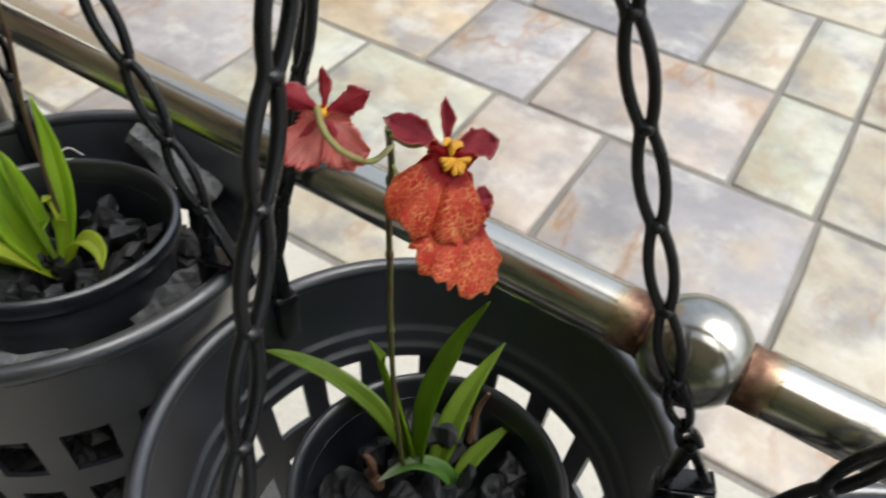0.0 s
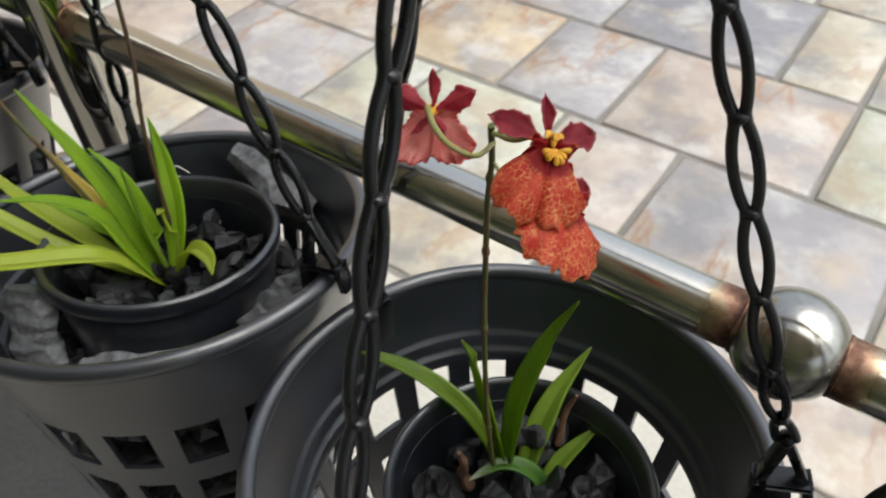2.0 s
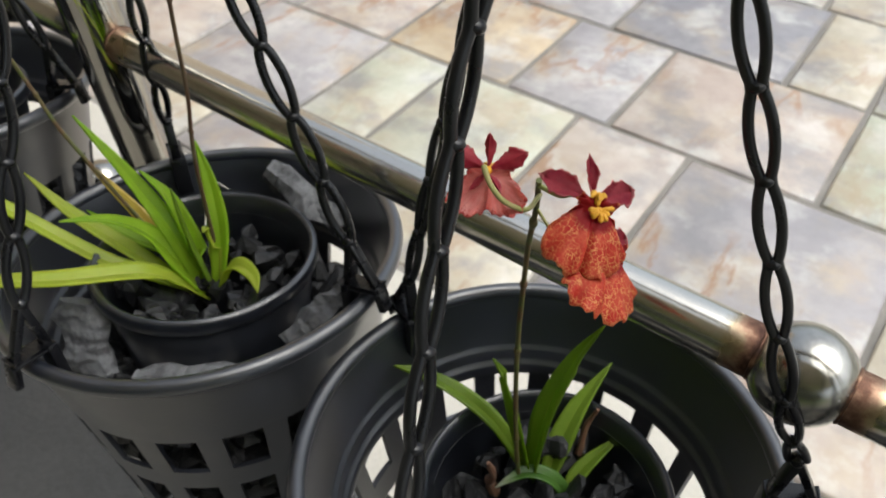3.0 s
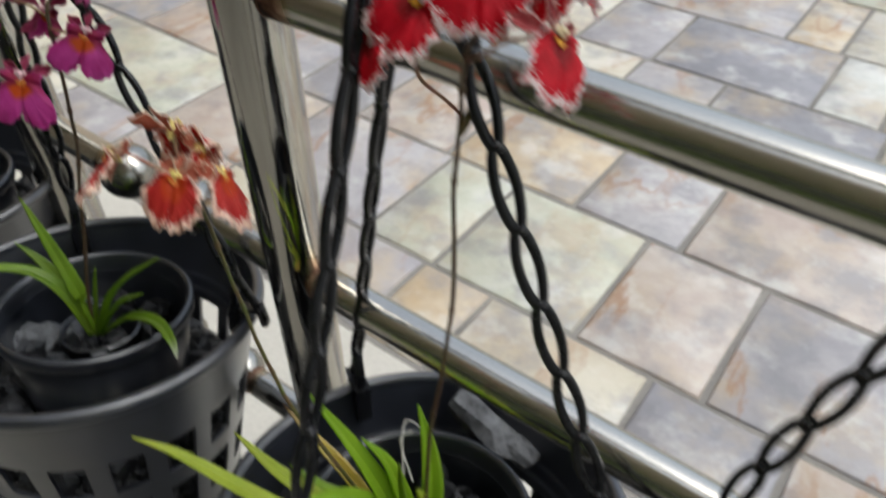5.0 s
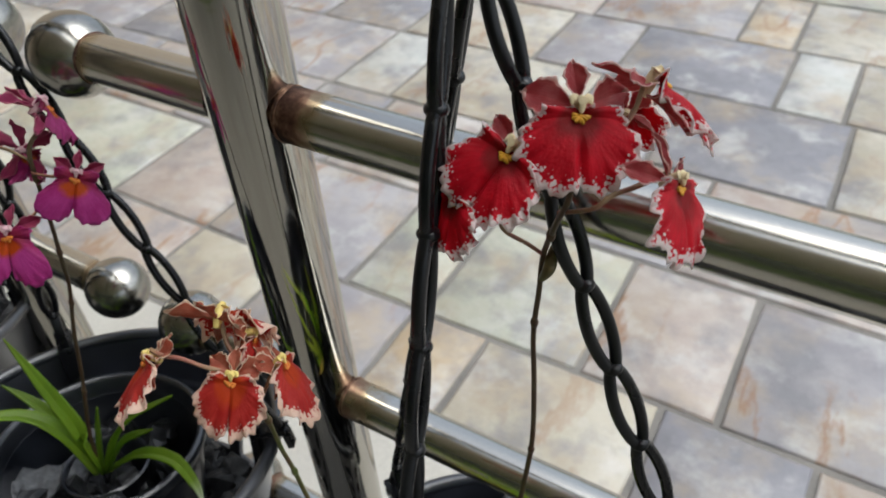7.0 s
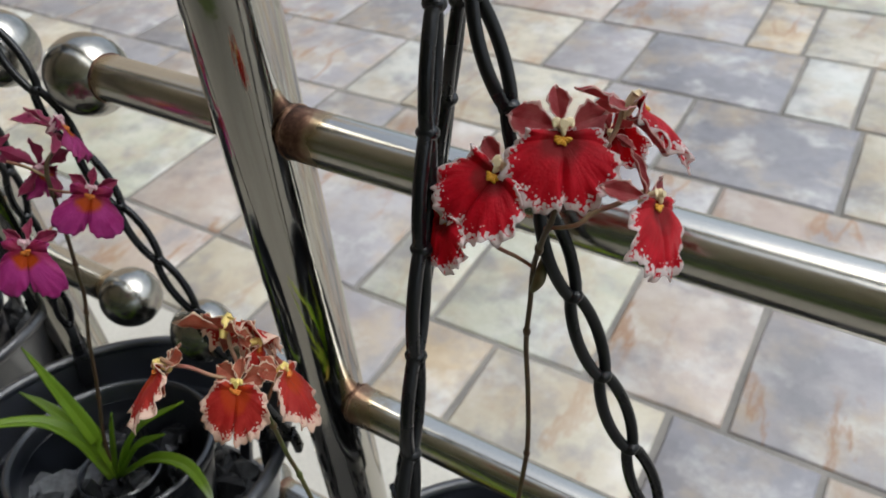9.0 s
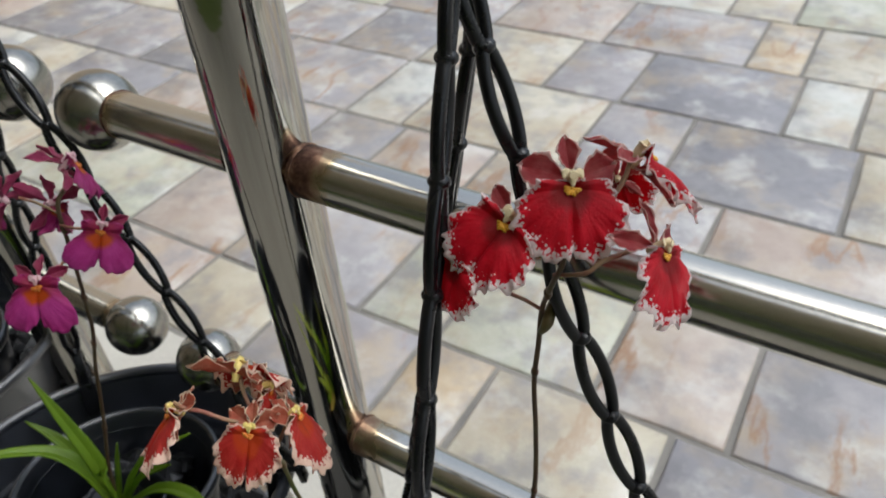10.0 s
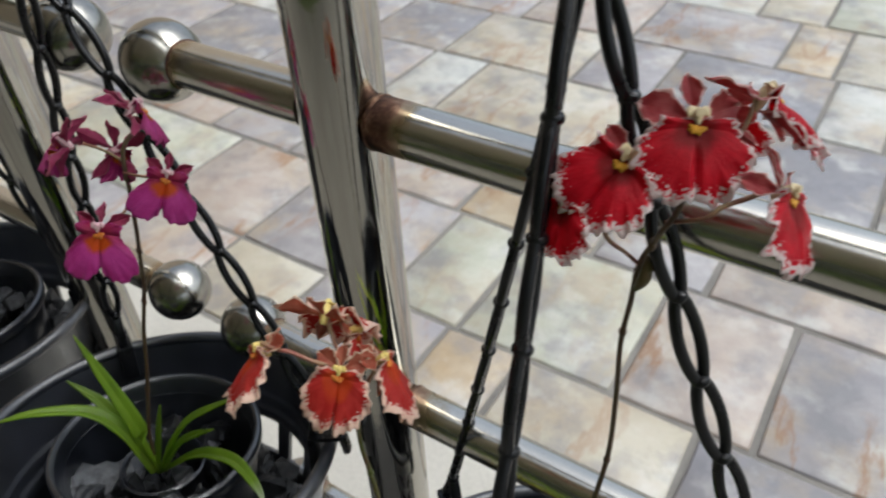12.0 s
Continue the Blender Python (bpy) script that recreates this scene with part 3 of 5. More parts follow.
def build_railing():
    for px in (0.671, 0.427, 1.92, -0.82):
        post("railing_post", px)
    segs = [
        (0.671 + POST_R - 0.001, 1.92 - POST_R + 0.001, UP_Z, [(0.6875, 0.95, 0.019)], "long horizontal stainless steel rail with a burnt weld"),
        (0.575, 0.671 - POST_R + 0.001, UP_Z, [(0.5894, 0.4, 0.008)], "short stainless steel rail stub ending in a ball"),
        (0.427 + POST_R - 0.001, 0.513, UP_Z, [(0.4986, 0.4, 0.008)], "short stainless steel rail stub ending in a ball"),
        (-0.82 + POST_R - 0.001, 0.427 - POST_R + 0.001, UP_Z, [], "long horizontal stainless steel rail"),
        (0.671 + POST_R - 0.001, 1.046, LOW_Z, [(0.6875, 0.42, 0.026), (1.0299, 0.8, 0.014)], "stainless steel rail with brown heat stains at the welds"),
        (1.046, 1.92 - POST_R + 0.001, LOW_Z, [(1.0591, 0.75, 0.012)], "stainless steel rail with brown heat stains at the welds"),
        (0.583, 0.671 - POST_R + 0.001, LOW_Z, [(0.5974, 0.4, 0.008)], "short stainless steel rail stub ending in a ball"),
        (0.427 + POST_R - 0.001, 0.525, LOW_Z, [(0.5106, 0.4, 0.008)], "short stainless steel rail stub ending in a ball"),
        (-0.82 + POST_R - 0.001, 0.427 - POST_R + 0.001, LOW_Z, [], "long horizontal stainless steel rail"),
        (0.585, 0.671 - POST_R + 0.001, FOOT_Z, [(0.5994, 0.6, 0.012)], "short stainless steel rail stub ending in a ball"),
        (0.427 + POST_R - 0.001, 0.523, FOOT_Z, [(0.5086, 0.4, 0.008)], "short stainless steel rail stub ending in a ball"),
    ]
    for x0, x1, z, hot, label in segs:
        r = rail("railing_bar", x0, x1, z, RAIL_R, hot)
        tagged(r, label, "railing bar", "railing bars")
        for h, _, _ in hot:
            ring_weld(h, z, RAIL_R, r)
    tagged(rail("handrail", -0.9, 2.0, TOP_Z + 0.006, 0.02, []), "thick stainless steel handrail on top of the posts", "handrail")
    for x, z in ((1.0445, LOW_Z), (0.575, UP_Z - 0.0015), (0.513, UP_Z - 0.0015), (0.525, LOW_Z), (0.583, LOW_Z), (0.585, FOOT_Z), (0.523, FOOT_Z)):
        bm = bmesh.new()
        sphere(bm, (0, 0, 0), BALL_R, 48, 28)
        b = settle("steel_ball", bm, BALL, None, "", True, Matrix.Translation((x, RAIL_Y, z)))
        tagged(b, "polished stainless steel ball with faint stains on a rail", "steel ball", "railing balls")


# ---- hanging baskets ----
BASKET_R, BASKET_H, COLS = 0.0925, 0.149, 18


def basket_meshes():
    """Rim, solid collar, lattice wall and bottom grid of a basket whose rim lies at z = 0."""
    out = {}
    bm = bmesh.new()
    prof = []
    for k in range(14):
        a = 2 * math.pi * k / 14
        prof.append((BASKET_R + 0.0005 + 0.0036 * math.cos(a), -0.0036 + 0.0040 * math.sin(a)))
    lathe(bm, prof, 96, True)
    out["rim"] = (bm, BASKET)
    bm = bmesh.new()
    R = BASKET_R
    lathe(bm, [(R, -0.004), (R - 0.0030, -0.018), (R - 0.0064, -0.034), (R - 0.0090, -0.047), (R - 0.0150, -0.047),
               (R - 0.0146, -0.0420), (R - 0.0138, -0.0408), (R - 0.0124, -0.0398), (R - 0.0118, -0.0384), (R - 0.0112, -0.0344), (R - 0.0106, -0.0332),
               (R - 0.0094, -0.0322), (R - 0.0088, -0.0308), (R - 0.0055, -0.018), (R - 0.0026, -0.004)], 96, True)
    out["collar"] = (bm, BASKET)
    # lattice
    bm = bmesh.new()
    rows = [-0.0465, -0.048, -0.074, -0.0885, -0.1145, -0.129, -0.145, -BASKET_H]
    sub = 8
    per = COLS * sub
    thick = 0.0024

    def rad(zz):
        t = (-zz - 0.046) / (BASKET_H - 0.046)
        return (R - 0.009) + ((0.066) - (R - 0.009)) * t
    grid = {}
    for side, off in ((0, 0.0), (1, -thick)):
        for i, zz in enumerate(rows):
            for k in range(per):
                a = 2 * math.pi * (k + (0.0)) / per
                rr = rad(zz) + off
                grid[side, i, k] = bm.verts.new((rr * math.cos(a), rr * math.sin(a), zz))

    def solid(i, k):
        return i % 2 == 0 or k % sub < 3
    nr = len(rows) - 1
    for i in range(nr):
        for k in range(per):
            k1 = (k + 1) % per
            if solid(i, k):
                bm.faces.new((grid[0, i, k], grid[0, i, k1], grid[0, i + 1, k1], grid[0, i + 1, k]))
                bm.faces.new((grid[1, i, k1], grid[1, i, k], grid[1, i + 1, k], grid[1, i + 1, k1]))
                if not (i > 0 and solid(i - 1, k)):
                    bm.faces.new((grid[0, i, k1], grid[0, i, k], grid[1, i, k], grid[1, i, k1]))
                if not (i < nr - 1 and solid(i + 1, k)):
                    bm.faces.new((grid[0, i + 1, k], grid[0, i + 1, k1], grid[1, i + 1, k1], grid[1, i + 1, k]))
                if not solid(i, (k - 1) % per):
                    bm.faces.new((grid[0, i, k], grid[0, i + 1, k], grid[1, i + 1, k], grid[1, i, k]))
                if not solid(i, k1):
                    bm.faces.new((grid[0, i, k1], grid[1, i, k1], grid[1, i + 1, k1], grid[0, i + 1, k1]))
    out["lattice_wall"] = (bm, BASKET)
    # bottom: hub, rings and one spoke
    for key, r0, r1 in (("bottom_hub", 0.010, 0.0004), ("bottom_ring", 0.040, 0.034), ("foot_ring", 0.068, 0.061)):
        bm = bmesh.new()
        lathe(bm, [(r0, -BASKET_H), (r0, -BASKET_H + 0.003), (r1, -BASKET_H + 0.003), (r1, -BASKET_H)], 48, True)
        out[key] = (bm, BASKET)
    bm = bmesh.new()
    block(bm, (0.058, 0.005, 0.0028), Matrix.Translation((0.036, 0, -BASKET_H + 0.0015)), 0.0006)
    out["spoke"] = (bm, BASKET)
    return {k: (settle(k, bm, mat).data) for k, (bm, mat) in out.items()}


def drop_loose(names):
    for ob in [o for o in scene.collection.objects if o.parent is None and o.name in names]:
        bpy.data.objects.remove(ob)


BASKET_ME = basket_meshes()
drop_loose(list(BASKET_ME))


def basket(centre, normal, turn, label, lattice=0.0):
    m = upright(centre, normal) @ pose(0, 0, 0, 0, 0, turn)
    b = empty("hanging_basket", m)
    for k, me in BASKET_ME.items():
        for turn_by in (range(0, 360, 36) if k == "spoke" else (0,)):
            share(k, me, b, pose(0, 0, 0, 0, 0, turn_by + lattice))
    tagged(b, label, "plant basket", "hanging baskets")
    return m


def inner_pot(m, h, label):
    r0, r1 = 0.0545, 0.041
    bm = bmesh.new()
    lathe(bm, [(0.0005, -h), (r1, -h), (r0 - 0.0035, -0.0105), (r0 - 0.0042, -0.0095), (r0 - 0.0058, -0.0105), (r1 - 0.002, -h + 0.003), (0.0005, -h + 0.003)], 80)
    p = settle("flower_pot", bm, BLACK, None, "", True, m)
    bm = bmesh.new()
    lathe(bm, [(r0 - 0.0036, -0.0100), (r0 - 0.0028, -0.0088), (r0 - 0.0006, -0.0080), (r0, -0.0068), (r0 + 0.0002, -0.0014), (r0 - 0.0005, -0.0003), (r0 - 0.0020, 0.0002),
               (r0 - 0.0033, -0.0005), (r0 - 0.0041, -0.0020), (r0 - 0.0057, -0.0104)], 80, True)
    part("rim", bm, BLACK, p)
    return tagged(p, label, "flower pot", "inner pots")


def chunk(bm, centre, size, rnd, turn=None):
    """One broken piece of charcoal."""
    pts = []
    for k in range(13):
        a, c = rnd.uniform(0, 2 * math.pi), rnd.uniform(-1, 1)
        s = math.sqrt(1 - c * c)
        q = Vector((s * math.cos(a) * size[0], s * math.sin(a) * size[1], c * size[2])) * rnd.uniform(0.42, 0.56)
        pts.append(q)
    rot = turn or Euler((rnd.uniform(0, 6), rnd.uniform(0, 6), rnd.uniform(0, 6))).to_matrix()
    vs = [bm.verts.new(Vector(centre) + rot @ q) for q in pts]
    got = bmesh.ops.convex_hull(bm, input=vs)
    bmesh.ops.delete(bm, geom=[v for v in got["geom_interior"] if isinstance(v, bmesh.types.BMVert)], context="VERTS")


def coal_bed(m, radius, depth, count, seed, size, label, ring=0.0):
    rnd = random.Random(seed)
    bm = bmesh.new()
    for _ in range(count):
        r = math.sqrt(rnd.uniform((ring / radius) ** 2, 1)) * radius
        a = rnd.uniform(0, 2 * math.pi)
        s = rnd.uniform(*size)
        chunk(bm, (r * math.cos(a), r * math.sin(a), -depth + rnd.uniform(-0.35, 0.35) * s), (s * rnd.uniform(0.7, 1.3), s, s * rnd.uniform(0.5, 0.9)), rnd)
    ob = settle("charcoal_bed", bm, COAL, None, "", False, m)
    return tagged(ob, label, "charcoal", kind="stuff")


def coal_pieces(m, radius, depth, count, seed, size, label, mat=COAL):
    """A pot's charcoal, piece by piece."""
    rnd = random.Random(seed)
    bed = empty("charcoal_bed", m)
    for _ in range(count):
        r, a, s0 = math.sqrt(rnd.uniform(0, 1)) * radius, rnd.uniform(0, 2 * math.pi), rnd.uniform(*size)
        bm = bmesh.new()
        chunk(bm, (0, 0, 0), (s0 * rnd.uniform(0.7, 1.3), s0, s0 * rnd.uniform(0.5, 0.9)), rnd)
        part("charcoal_piece", bm, mat, bed, "", False, Matrix.Translation((r * math.cos(a), r * math.sin(a), -depth + rnd.uniform(-0.35, 0.35) * s0)))
    return tagged(bed, label, "charcoal", "charcoal beds")


def coal_lump(centre, size, turn, seed, mat, label):
    """A large angular stick of charcoal with split faces."""
    rnd = random.Random(seed)
    bm = bmesh.new()
    nx, ns = 7, 7
    rings = []
    for i in range(nx):
        x = (i / (nx - 1) - 0.5) * size[0]
        ring = []
        for k in range(ns):
            a = 2 * math.pi * k / ns
            j = 0.5 + rnd.uniform(-0.2, 0.06)
            e = 0.78 if i in (0, nx - 1) else 1.0
            ring.append(bm.verts.new((x + rnd.uniform(-0.05, 0.05) * size[0] * 0.5, math.cos(a) * size[1] * j * e, math.sin(a) * size[2] * j * e)))
        rings.append(ring)
    for r0, r1 in zip(rings, rings[1:]):
        for k in range(ns):
            bm.faces.new((r0[k], r0[(k + 1) % ns], r1[(k + 1) % ns], r1[k]))
    bm.faces.new(rings[0][::-1])
    bm.faces.new(rings[-1])
    ob = settle("charcoal_lump", bm, mat, None, "", False, Matrix.Translation(centre) @ pose(0, 0, 0, *turn))
    return tagged(ob, label, "charcoal", "charcoal lumps")


# ---- chain hangers ----
def chain_bm(points, twist0, twist1, pitch=0.0295, lead=0.0, bulk=1.0):
    """Two moulded strands that part and meet, with a knob at each meeting, the first one lead along the line."""
    line = spline(points, 40)
    far = [0.0]
    for p, q in zip(line, line[1:]):
        far.append(far[-1] + (q - p).length)

    def at(d):
        for k in range(1, len(far)):
            if d <= far[k]:
                u = (d - far[k - 1]) / max(1e-9, far[k] - far[k - 1])
                return line[k - 1].lerp(line[k], u)
        return line[-1]
    axis = (line[-1] - line[0]).normalized()
    e1 = (Vector((1, 0.25, 0)) - axis * axis.dot(Vector((1, 0.25, 0)))).normalized()
    e2 = axis.cross(e1)
    n = int((far[-1] - lead) / pitch)
    reach = lead + n * pitch
    steps = int(10 * reach / pitch)
    bm = bmesh.new()
    for sgn in (1, -1):
        pts = []
        for k in range(steps + 1):
            t = k / steps
            w = math.sin(math.pi * (t * reach - lead) / pitch)
            tw = radians(twist0 + (twist1 - twist0) * t)
            off = (e1 * math.cos(tw) + e2 * math.sin(tw)) * bulk * (0.0010 + 0.0026 * abs(w) ** 0.75) * sgn
            pts.append(at(t * reach) + off)
        tube(bm, pts, 0.0018 * bulk, 14)
    for j in range(n + 1):
        d = lead + pitch * j
        turn = (at(min(reach, d + 0.002)) - at(max(0.0, d - 0.002))).normalized().to_track_quat("Z", "Y").to_matrix()
        for vert in sphere(bm, (0, 0, 0), 0.0030 * bulk, 14, 10, (1.0, 1.0, 0.72)):
            vert.co = at(d) + turn @ vert.co
    return bm


def clip_bm():
    """The clip that straddles a rim: two legs from the chain's end, a block inside and a hook outside, made for a rim along y."""
    bm = bmesh.new()

    def leg(a, b, wide, thick, more=0.0):
        a, b = Vector(a), Vector(b)
        z = (a - b).normalized()
        m = Matrix((z.cross(Vector((0, 1, 0))) * -1, Vector((0, 1, 0)), z)).transposed().to_4x4()
        m.translation = (a + b) / 2
        block(bm, (thick, wide, (a - b).length + more), m, 0.0008)

    leg((-0.0045, 0, 0.0255), (-0.0078, 0, 0.003), 0.0052, 0.0036)
    leg((-0.0050, 0, 0.0260), (0.0082, 0, 0.001), 0.0046, 0.0032)
    leg((0.0076, 0, 0.0030), (0.0098, 0, -0.0065), 0.0066, 0.0036)
    leg((-0.0078, 0, 0.0040), (-0.0082, 0, -0.0190), 0.0090, 0.0046)
    leg((-0.0082, 0, 0.0032), (0.0080, 0, 0.0044), 0.0066, 0.0026)
    sphere(bm, (-0.0050, 0, 0.0255), 0.0030, 10, 8, (0.9, 1.1, 1.0))
    return bm


CLIP_ME = settle("clip", clip_bm(), CHAIN).data
drop_loose(["clip"])


def hanger(bm_pose, angles, tops, twists, label, pitch=0.0295, by=((), (), ()), links=None):
    """Three chains from the rim, each by way of the points where it sags or leans, to a knot, and a hook over the handrail."""
    apex = sum((Vector(t) for t in tops), Vector()) / 3 + Vector((0, 0, 0.028))
    h = empty("basket_hanger", Matrix.Translation(apex))
    back = Matrix.Translation(-apex)
    for ang, top, (t0, t1), way, link in zip(angles, tops, twists, by, links or [(pitch,)] * 3):
        c = bm_pose @ pose(0, 0, 0, 0, 0, ang) @ Matrix.Translation((BASKET_R, 0, 0.0))
        foot = c @ Vector((-0.005, 0, 0.0255))
        mids = [Vector(w) for w in way] or [foot.lerp(Vector(top), 0.5) + Vector((0, 0, -0.001))]
        share("clip", CLIP_ME, h, back @ c)
        part("chain", chain_bm([foot, *mids, Vector(top), apex], t0, t1, *link), CHAIN, h, "", True, back)
    bm = bmesh.new()
    z = TOP_Z + 0.006
    tube(bm, spline([apex, (apex.x, RAIL_Y - 0.020, apex.z + 0.012), (apex.x, RAIL_Y - 0.0235, z), (apex.x, RAIL_Y, z + 0.0225), (apex.x, RAIL_Y + 0.0235, z), (apex.x, RAIL_Y + 0.019, z - 0.014)], 8), 0.0022, 10)
    part("hook", bm, CHAIN, h, "black hook over the handrail", True, back)
    return tagged(h, label, "basket hanger", "basket hangers")


# ---- orchids ----
def leaf_bm(points, width, rnd):
    pts = spline(points, 7)
    n = len(pts)
    bm = bmesh.new()
    la, lc = bm.verts.layers.float.new("along"), bm.verts.layers.float.new("across")
    rows = []
    for i, p in enumerate(pts):
        t = i / (n - 1)
        tan = (pts[min(i + 1, n - 1)] - pts[max(i - 1, 0)]).normalized()
        up = Vector((0, 0, 1)) if abs(tan.z) < 0.93 else Vector((-0.4, -0.9, 0.1))
        side = tan.cross(up).normalized()
        nor = side.cross(tan).normalized()
        w = 0.5 * width * (0.62 + 0.38 * min(1, t / 0.3)) * (1 - max(0.0, (t - 0.30) / 0.70) ** 2.0) + 0.0002
        row = []
        for j in range(7):
            u = j / 3 - 1
            fold = 0.55 * abs(u) * w * (1 - 0.4 * t)
            v = bm.verts.new(p + side * u * w + nor * fold)
            v[la], v[lc] = t, j / 6
            row.append(v)
        rows.append(row)
    for r0, r1 in zip(rows, rows[1:]):
        for j in range(6):
            bm.faces.new((r0[j], r0[j + 1], r1[j + 1], r1[j]))
    return bm


def thicken(ob, t):
    md = ob.modifiers.new("thickness", "SOLIDIFY")
    md.thickness, md.offset = t, 0.0


OUTLINES = {
    "red": [(0, 0.47), (4, 0.58), (16, 0.63), (30, 0.60), (45, 0.60), (58, 0.585), (67, 0.53), (75, 0.47), (85, 0.40), (93, 0.33), (101, 0.32), (109, 0.24), (120, 0.13), (140, 0.08), (180, 0.05)],
    "magenta": [(0, 0.42), (6, 0.56), (18, 0.66), (33, 0.72), (48, 0.72), (58, 0.62), (66, 0.46), (74, 0.32), (84, 0.27), (96, 0.31), (108, 0.33), (122, 0.26), (140, 0.15), (180, 0.07)],
    "tiger": [(0, 0.72), (6, 0.82), (18, 0.82), (32, 0.77), (44, 0.70), (54, 0.58), (63, 0.40), (72, 0.27), (85, 0.22), (100, 0.26), (115, 0.24), (130, 0.15), (180, 0.08)],
    "rose": [(0, 0.42), (10, 0.51), (30, 0.60), (48, 0.66), (62, 0.64), (74, 0.50), (84, 0.34), (95, 0.30), (110, 0.33), (125, 0.28), (150, 0.16), (180, 0.1)],
}
OUTLINES["orange"], OUTLINES["wine"] = OUTLINES["red"], OUTLINES["magenta"]


def lip_mesh(kind, seed):
    """The broad ruffled lip, one unit wide, fanned out from the crest at the origin, face to +z."""
    rnd = random.Random(seed)
    bm = bmesh.new()
    lr, la, lf = bm.verts.layers.float.new("rim"), bm.verts.layers.float.new("along"), bm.verts.layers.float.new("fan")
    nt, nr = 192, 14
    keys = OUTLINES[kind]
    jag = {"red": 0.9, "orange": 0.8, "magenta": 0.4, "wine": 0.4, "tiger": 0.5, "rose": 0.7}[kind]
    ruffle = {"red": 0.042, "orange": 0.046, "magenta": 0.022, "wine": 0.03, "tiger": 0.045, "rose": 0.04}[kind]
    droop = {"tiger": 0.5, "rose": 0.25}.get(kind, 0.32)
    ph = [rnd.uniform(0, 6.28) for _ in range(8)]
    skew = rnd.uniform(-0.05, 0.05)

    def outline(deg):
        for (a, x), (b, y) in zip(keys, keys[1:]):
            if deg <= b:
                t = (deg - a) / (b - a)
                return x + (y - x) * t * t * (3 - 2 * t)
        return keys[-1][1]
    middle = bm.verts.new((0, 0, 0))
    middle[lr], middle[la], middle[lf] = 0.0, 0.0, 0.0
    rings = []
    for i in range(1, nr + 1):
        r = (i / nr) ** 0.8
        ring = []
        for k in range(nt):
            th = -math.pi + 2 * math.pi * k / nt
            deg = abs(math.degrees(th))
            R = outline(deg) * (1 + skew * math.copysign(1, th) * math.sin(th) ** 2)
            edge = max(0.0, (r - 0.55) / 0.45) ** 2
            frill = 0.05 * abs(math.sin(7 * th + ph[0])) + 0.05 * math.sin(19 * th + ph[1]) * math.sin(5 * th + ph[6]) + 0.030 * math.sin(37 * th + ph[2])
            d = r * R * (1 + jag * edge * (frill - 0.03))
            x, y = d * math.sin(th), -d * math.cos(th)
            z = -droop * x * x - 0.22 * min(0.0, y) ** 2 + 0.045 * math.sin(math.pi * min(1.0, r)) - 0.05 * math.exp(-(x / 0.035) ** 2) * min(1.0, 2 * r)
            z += ruffle * edge * (math.sin(11 * th + ph[3]) + 0.7 * math.sin(19 * th + ph[4]) + 0.4 * math.sin(33 * th + ph[5]))
            z += 0.018 * r * (math.sin(3 * th + ph[6]) + math.sin(5 * th + ph[7]))
            if deg > 84:
                z += 0.30 * r * R * min(1.0, (deg - 84) / 16)
            vert = bm.verts.new((x, y, z))
            vert[lr], vert[la], vert[lf] = r, d / 0.7 * (1 - 0.2 * math.cos(th)), abs(th) / math.pi
            ring.append(vert)
        rings.append(ring)
    for k in range(nt):
        bm.faces.new((middle, rings[0][k], rings[0][(k + 1) % nt]))
    for r0, r1 in zip(rings, rings[1:]):
        for k in range(nt):
            bm.faces.new((r0[k], r1[k], r1[(k + 1) % nt], r0[(k + 1) % nt]))
    ob = settle("lip", bm, KINDS[kind][0])
    me = ob.data
    bpy.data.objects.remove(ob)
    return me


def petal_mesh(kind, seed, length, width, curl):
    """A wavy sepal or petal along +y, broadest past its middle, face to +z."""
    rnd = random.Random(seed)
    bm = bmesh.new()
    lr, lf = bm.verts.layers.float.new("rim"), bm.verts.layers.float.new("fan")
    nu, nv = 12, 22
    ph = [rnd.uniform(0, 6.28) for _ in range(5)]
    grid = []
    for i in range(nv + 1):
        v = i / nv
        w = 0.5 * width * (0.17 + 0.83 * math.sin(math.pi * min(1, 0.01 + 0.74 * v)) ** 2.0) * math.sqrt(max(0.0, 1 - v ** 7))
        row = []
        for j in range(nu + 1):
            u = j / nu * 2 - 1
            wave = 0.08 * math.sin(10 * v + ph[0] + (2 if u > 0 else 0)) + 0.08 * math.sin(23 * v + ph[2] + 4 * u) + 0.07 * math.sin(41 * v + ph[3])
            tip = 1 + 0.05 * math.sin(7 * u + ph[4]) * v ** 5
            vert = bm.verts.new((u * w * (1 + wave * abs(u) ** 3), length * v * (1 - 0.05 * u * u) * tip,
                                 0.06 * abs(u) ** 2 * math.sin(math.pi * v) - curl * v * v + 0.020 * math.sin(12 * v + ph[1] + 3 * u) * abs(u) ** 2 - 0.02 * math.exp(-(u / 0.2) ** 2) * v))
            vert[lr], vert[lf] = max(abs(u) ** 1.6, v ** 5), u
            row.append(vert)
        grid.append(row)
    for i in range(nv):
        for j in range(nu):
            bm.faces.new((grid[i][j], grid[i + 1][j], grid[i + 1][j + 1], grid[i][j + 1]))
    ob = settle("petal", bm, KINDS[kind][1])
    me = ob.data
    bpy.data.objects.remove(ob)
    return me


